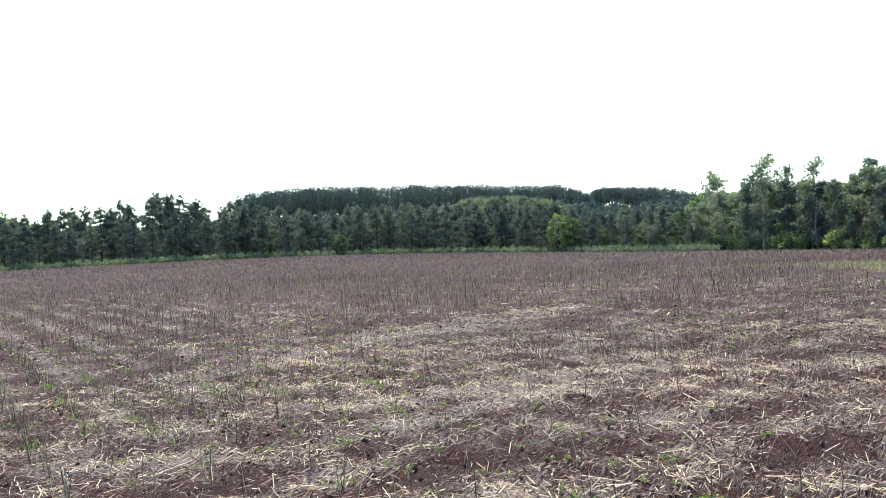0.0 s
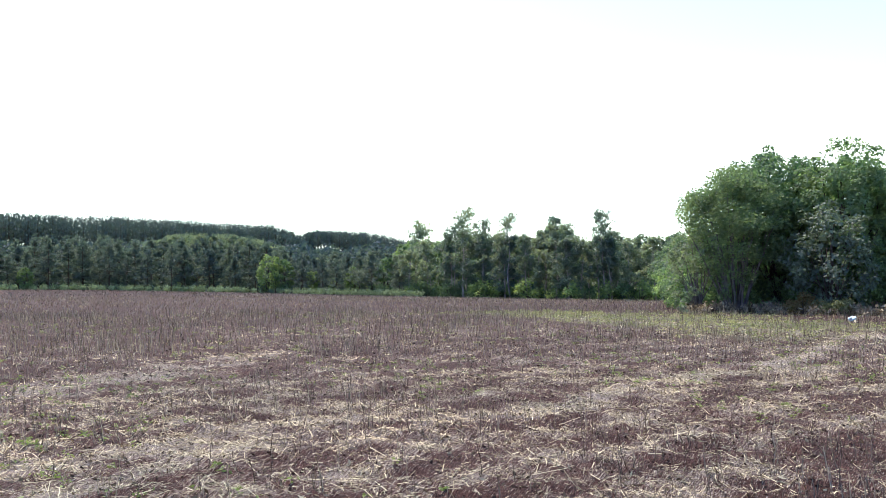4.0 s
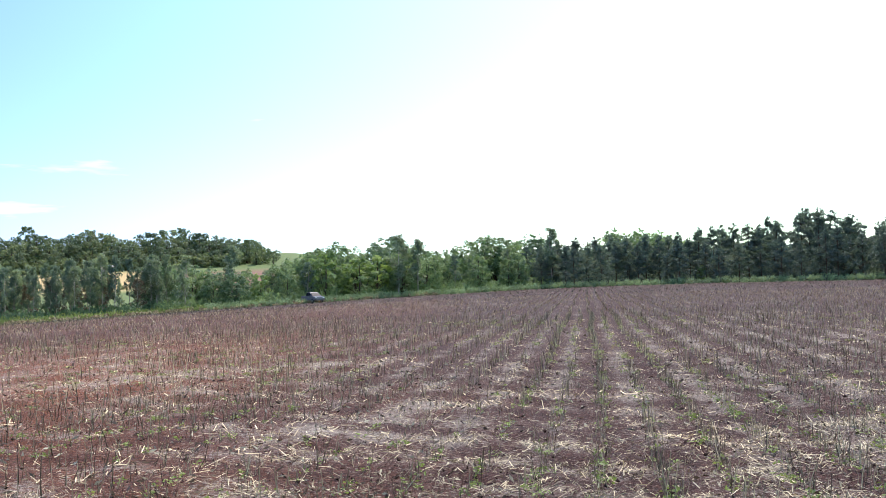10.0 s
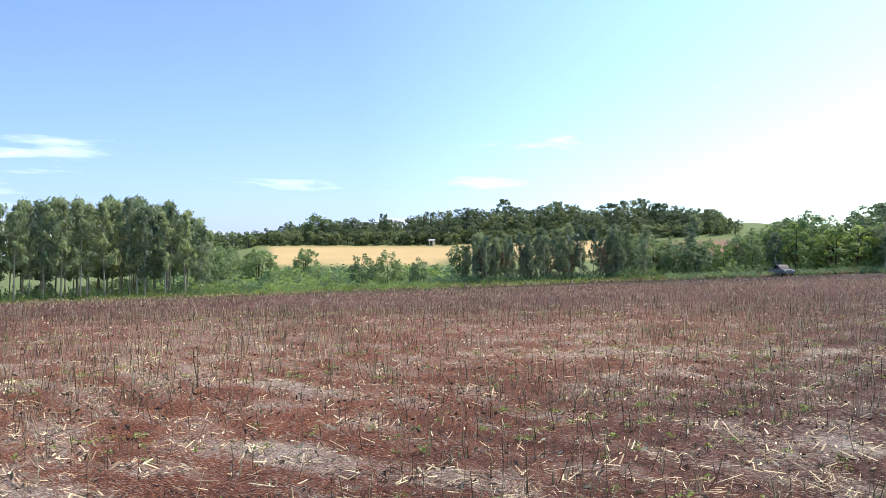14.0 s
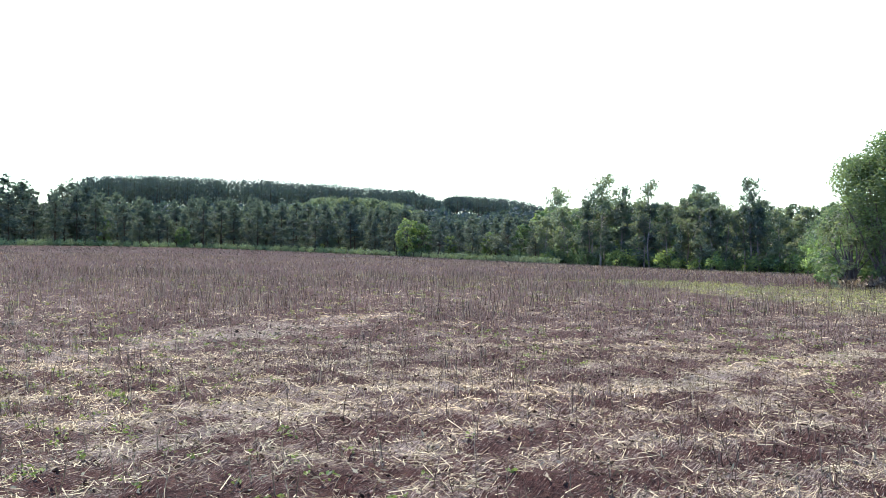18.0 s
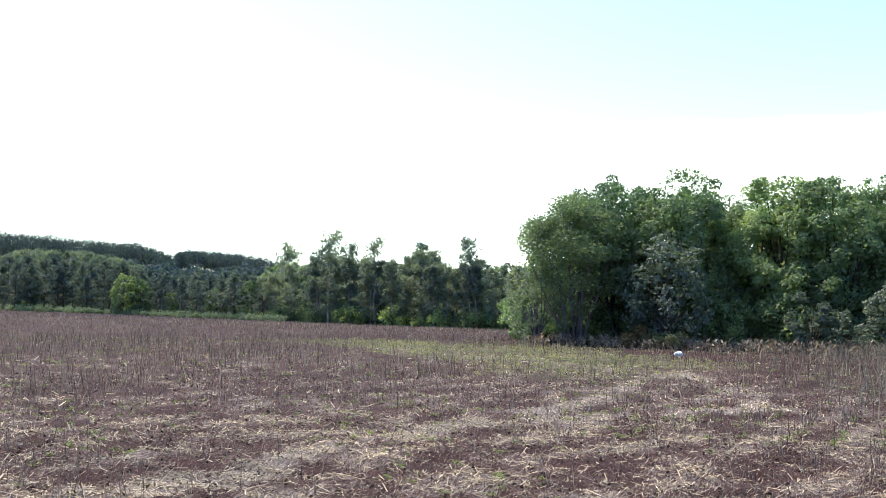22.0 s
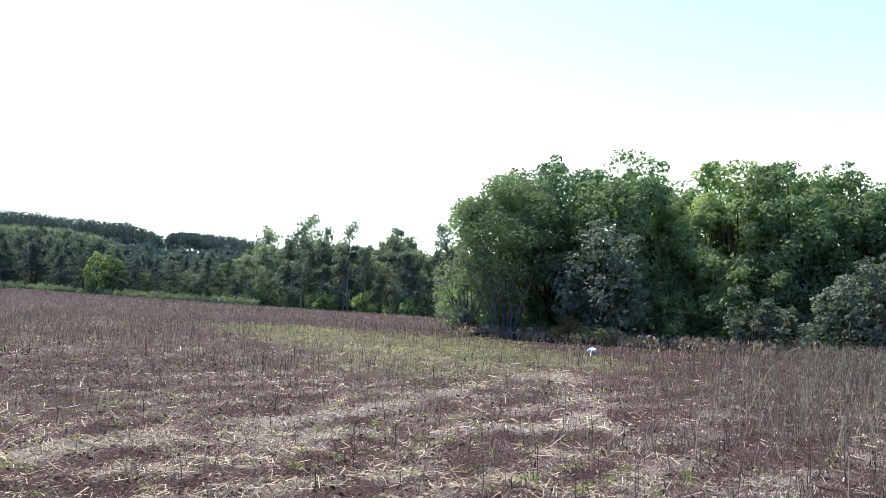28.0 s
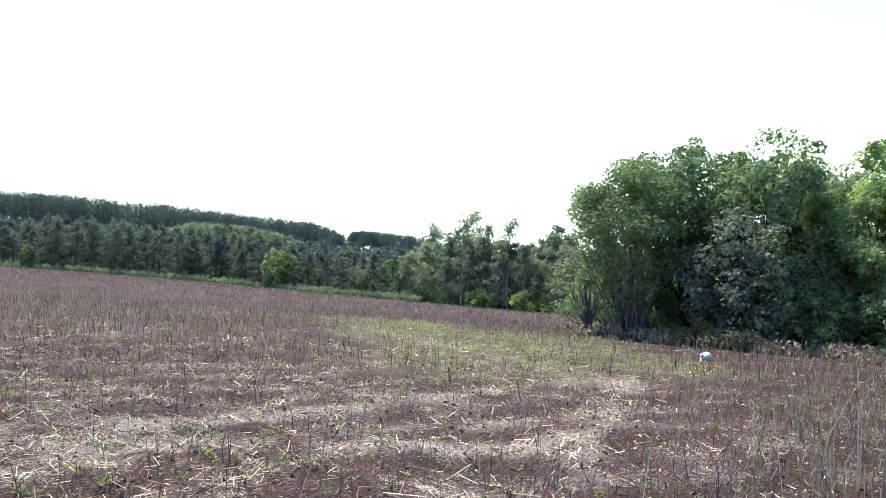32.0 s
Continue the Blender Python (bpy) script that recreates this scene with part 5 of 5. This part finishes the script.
verge("verge_weeds", 231, -50, 25, -2.5, 0.5, 1500, 1.1, 0.40, M_VERGE, "light green weeds along the field's far edge", 0.55, 26)
verge("verge_weeds", 232, 20, 70, -1.0, 9.0, 1700, 0.95, 0.36, M_WEED, "rough green growth along the field's edge")
verge("dry_verge", 233, 10, 90, -3.0, 0.5, 900, 0.55, 0.4, M_GRASS, "dry pale grass along the field's edge")
verge("verge_weeds", 234, 34, 60, 6.0, 120.0, 3400, 1.5, 0.55, M_BRIGHT, "rough green growth in the hollow beyond the field")
verge("dry_verge", 235, -101, -68.5, -2.0, 3.0, 420, 0.5, 0.22, M_GRASS, "dry brown weeds at the foot of the grove")
verge("green_verge", 236, -112, -96, -4.0, 6.0, 1100, 0.75, 0.3, M_BRIGHT, "tall green grass beside the grove")


verge("understorey", 237, 2, 28, 3.0, 14.0, 700, 2.4, 0.7, M_BROAD, "dark undergrowth beneath the trees beyond the field")
verge("understorey", 238, 27, 40, 4.0, 16.0, 420, 2.2, 0.6, M_BROAD, "dark undergrowth beneath the trees beyond the field")
verge("understorey", 240, 54.5, 84, 3.0, 15.0, 640, 2.0, 0.5, M_BROAD, "dark undergrowth beneath the eucalyptus trees")
verge("understorey", 242, -50, 3, 7.0, 27.0, 700, 3.2, 0.7, M_PINE, "dark undergrowth beneath the pines")
verge("understorey", 239, -67, -47, 4.0, 14.0, 420, 2.2, 0.6, M_BROAD, "dark undergrowth beneath the eucalyptus trees")


def dry_stand(name, seed, label):
    """Tall dead weed stems standing thick towards the grove."""
    rng = np.random.default_rng(seed)
    n = 26000
    az, d = rng.uniform(-116, -80, n), np.sqrt(rng.uniform(25, 37 * 37, n))
    x, y = 2 - d * np.sin(np.radians(az)), -1 + d * np.cos(np.radians(az))
    thick = np.clip(0.5 + 0.5 * wave(x, y, 0.6, 2.0) + 0.4 * step(24, 32, d), 0.05, 1) * (1 - step(0.1, 0.8, band(x, y, *FURROWS[0])))
    start = step(80, 97, -az) * step(13, 17, d) + step(93, 101, -az) * (1 - step(13, 17, d))
    ok = (rng.random(n) < thick) & (rng.random(n) < start)
    x, y, n = x[ok], y[ok], int(ok.sum())
    base = np.stack([x, y, ground_z(x, y) + relief(x, y) - 0.02], -1)
    h = rng.uniform(0.25, 0.70, n)[:, None]
    top = base + np.stack([rng.normal(0, 0.2, n), rng.normal(0, 0.2, n), np.ones(n)], -1) * h
    a = rng.uniform(0, np.pi, n)
    o = np.stack([np.cos(a), np.sin(a), 0 * a], -1) * rng.uniform(0.003, 0.009, n)[:, None]
    pile = Pile()
    pile.add(np.stack([base - o, base + o, top + 0.5 * o, top - 0.5 * o], 1), np.arange(n * 4).reshape(n, 4))
    q = np.repeat(top, 3, 0) - np.array([0, 0, 1]) * rng.uniform(0, 0.25, (n * 3, 1)) + rng.normal(0, 0.04, (n * 3, 3))
    leaves(pile, rng, q, 0.10, 0.018, np.array([0, 0, 0.8]), 1.2)
    return tagged(new(name, pile.mesh(name, M_GRASS)), label, "weeds", kind="stuff")


dry_stand("dry_weeds", 241, "tall dry straw-coloured weeds standing among the stubble")


# ---------------------------------------------------------------- car, sheds, bag
def plain(name, colour, rough=0.6, metal=0.0, spec=0.5, vary=0.12, scale=8.0):
    mt, t, p, out = material(name, rough, spec)
    n = noise_of(t, scale, 4.0)
    lo = tuple(c * (1 - vary) for c in colour)
    hi = tuple(min(1.0, c * (1 + vary)) for c in colour)
    t.links.new(ramp(t, n, [(0.3, lo), (0.7, hi)]), p.inputs["Base Color"])
    p.inputs["Metallic"].default_value = metal
    return mt


M_PAINT = plain("dusty_grey_paint", (0.150, 0.145, 0.165), 0.5, 0.0, 0.3)
M_TYRE = plain("tyre_rubber", (0.03, 0.03, 0.03), 0.9)
M_RIM = plain("wheel_rim", (0.45, 0.45, 0.46), 0.35, 0.8)
M_GLASS = plain("dark_car_glass", (0.012, 0.015, 0.02), 0.4, 0.0, 0.02)
M_CHROME = plain("bumper_metal", (0.10, 0.10, 0.11), 0.5, 0.3)
M_LAMP = plain("headlamp_glass", (0.7, 0.7, 0.68), 0.15)
M_WALL = plain("weathered_boards", (0.42, 0.36, 0.30), 0.9)
M_ROOF = plain("pale_sheet_roof", (0.38, 0.38, 0.38), 0.4, 0.1)
M_BAG = plain("white_plastic", (0.66, 0.80, 0.79), 0.35, 0.0, 0.5, 0.06, 20.0)


def box_mesh(name, mat, x0, x1, y0, y1, z0, z1, bevel=0.03, taper=0.0):
    """A rounded block; its top may be drawn in."""
    bm = bmesh.new()
    bmesh.ops.create_cube(bm, size=1)
    for v in bm.verts:
        k = 1 - taper if v.co.z > 0 else 1
        v.co = ((x0 + x1) / 2 + v.co.x * (x1 - x0) * k, (y0 + y1) / 2 + v.co.y * (y1 - y0) * k, (z0 + z1) / 2 + v.co.z * (z1 - z0))
    if bevel:
        bmesh.ops.bevel(bm, geom=bm.edges[:], offset=bevel, segments=2, affect="EDGES")
    me = bpy.data.meshes.new(name)
    bm.to_mesh(me)
    bm.free()
    me.materials.append(mat)
    return me


def outline_mesh(name, mat, outline, y0, y1, bevel=0.04):
    """A side outline (x, z) drawn out between two sides."""
    bm = bmesh.new()
    f = bm.faces.new([bm.verts.new((x, y0, z)) for x, z in outline])
    r = bmesh.ops.extrude_face_region(bm, geom=[f])
    for v in r["geom"]:
        if isinstance(v, bmesh.types.BMVert):
            v.co.y = y1
    bmesh.ops.recalc_face_normals(bm, faces=bm.faces[:])
    bmesh.ops.bevel(bm, geom=bm.edges[:], offset=bevel, segments=2, affect="EDGES")
    me = bpy.data.meshes.new(name)
    bm.to_mesh(me)
    bm.free()
    me.materials.append(mat)
    return me


def wheel_mesh(name, mat, radius, width, inner=0.0):
    bm = bmesh.new()
    bmesh.ops.create_cone(bm, cap_ends=True, segments=24, radius1=radius, radius2=radius, depth=width)
    bmesh.ops.rotate(bm, verts=bm.verts[:], matrix=Matrix.Rotation(radians(90), 3, "X"))
    bmesh.ops.bevel(bm, geom=[e for e in bm.edges if len(e.link_faces) == 2 and e.calc_face_angle(0) > 1], offset=radius * 0.12, segments=2, affect="EDGES")
    me = bpy.data.meshes.new(name)
    bm.to_mesh(me)
    bm.free()
    me.materials.append(mat)
    return me


def pickup():
    car = new("pickup_truck")
    body = part("body", outline_mesh("body", M_PAINT, [(-2.55, 0.45), (2.45, 0.45), (2.55, 0.75), (2.45, 1.02), (1.2, 1.12), (-2.55, 1.12)], -0.87, 0.87, 0.06), car)
    part("cab", outline_mesh("cab", M_PAINT, [(1.35, 1.08), (0.55, 1.70), (-0.75, 1.74), (-1.0, 1.08)], -0.76, 0.76, 0.07), car)
    part("windscreen", outline_mesh("windscreen", M_GLASS, [(1.33, 1.16), (1.28, 1.16), (0.60, 1.66), (0.66, 1.66)], -0.68, 0.68, 0.008), car, "dark windscreen")
    for s in (-1, 1):
        part("side_window", outline_mesh("side_window", M_GLASS, [(1.08, 1.16), (0.50, 1.62), (0.12, 1.64), (0.12, 1.16)], s * 0.765, s * 0.785, 0.004), car, "dark side window")
        part("side_window", outline_mesh("side_window", M_GLASS, [(0.04, 1.16), (0.04, 1.64), (-0.66, 1.66), (-0.82, 1.16)], s * 0.765, s * 0.785, 0.004), car, "dark side window")
        part("headlight", box_mesh("headlight", M_LAMP, 2.44, 2.55, s * 0.62 - 0.16, s * 0.62 + 0.16, 0.78, 0.95, 0.03), car, "clear headlight")
        part("mirror", box_mesh("mirror", M_PAINT, 0.95, 1.08, s * 0.92 - 0.1, s * 0.92 + 0.1, 1.12, 1.28, 0.02), car)
        for x in (1.6, -1.55):
            w = part("wheel", wheel_mesh("tyre", M_TYRE, 0.37, 0.24), car, "black tyre")
            w.location = (x, s * 0.80, 0.37)
            r = part("rim", wheel_mesh("rim", M_RIM, 0.21, 0.26), w, "grey metal rim")
    part("bumper", box_mesh("bumper", M_CHROME, 2.5, 2.64, -0.8, 0.8, 0.45, 0.66, 0.04), car, "grey metal bumper")
    part("bumper", box_mesh("bumper", M_CHROME, -2.66, -2.54, -0.8, 0.8, 0.48, 0.64, 0.03), car, "grey metal bumper")
    part("load_bed", box_mesh("load_bed", M_TYRE, -2.45, -1.08, -0.74, 0.74, 1.10, 1.135, 0.01), car, "open dark load bed")
    return tagged(car, "dusty grey pickup truck parked at the field's edge", "car")


car = pickup()
cx_, cy_ = polar(18.2, 138.4)
car.matrix_basis = pose(cx_, cy_, float(ground_z(cx_, cy_)), 0, 0, -46)


def shed(x, y, turn, long_, label):
    ob = new("shed")
    part("walls", box_mesh("walls", M_WALL, -long_ / 2, long_ / 2, -1.6, 1.6, -1.0, 2.2, 0.04), ob)
    part("roof", outline_mesh("roof", M_ROOF, [(-2.0, 2.1), (0, 2.8), (2.0, 2.1), (2.0, 2.24), (0, 2.95), (-2.0, 2.24)], -long_ / 2 - 0.4, long_ / 2 + 0.4, 0.01), ob, "pale sheet metal roof").rotation_euler.z = radians(90)
    part("door", box_mesh("door", M_BARK, -0.5, 0.5, -1.66, -1.603, 0, 2.0, 0.01), ob, "dark doorway")
    ob.matrix_basis = pose(x, y, float(ground_z(x, y)), 0, 0, turn)
    return tagged(ob, label, "shed")


shed(-255, 300, 25, 2.2, "small shed with a pale roof above the golden field")
shed(-203, 338, 20, 5.0, "long low shed with a white roof beside the wood")


def plastic_bag():
    bm = bmesh.new()
    bmesh.ops.create_icosphere(bm, subdivisions=4, radius=0.15)
    for v in bm.verts:
        p = v.co.copy()
        k = 1 + 0.28 * noise.noise(p * 9) + 0.16 * noise.noise(p * 21)
        v.co = Vector((p.x * 1.15 * k, p.y * 0.85 * k, max(-0.02, p.z * 0.62 * k + 0.09)))
    me = bpy.data.meshes.new("plastic_bag")
    bm.to_mesh(me)
    bm.free()
    me.materials.append(M_BAG)
    for f in me.polygons:
        f.use_smooth = False
    ob = new("plastic_bag", me)
    x, y = 32.0, 6.6
    ob.matrix_basis = pose(x, y, float(ground_z(x, y) + relief(x, y)) - 0.02, 0, 0, 30)
    return tagged(ob, "crumpled white plastic bag lying on the stubble", "bag")


plastic_bag()


def fallen_log():
    """A short weathered log at the foot of the many-stemmed tree."""
    pile = Pile()
    t = np.linspace(0, 1, 7)
    tube(pile, np.stack([-0.32 + 0.64 * t, 0.04 * np.sin(5 * t), 0.09 + 0.05 * t], -1), 0.11 + 0.02 * np.sin(9 * t) - 0.05 * t, 9)
    tube(pile, [[-0.1, 0.0, 0.12], [-0.16, 0.05, 0.30], [-0.2, 0.12, 0.40]], [0.045, 0.03, 0.012], 6)
    ob = new("fallen_log", pile.mesh("fallen_log", M_BARK, True))
    x, y = 39.6, 14.4
    ob.matrix_basis = pose(x, y, float(ground_z(x, y)), 0, 0, -58)
    return tagged(ob, "short dark weathered log lying at the foot of the grove", "log")


fallen_log()
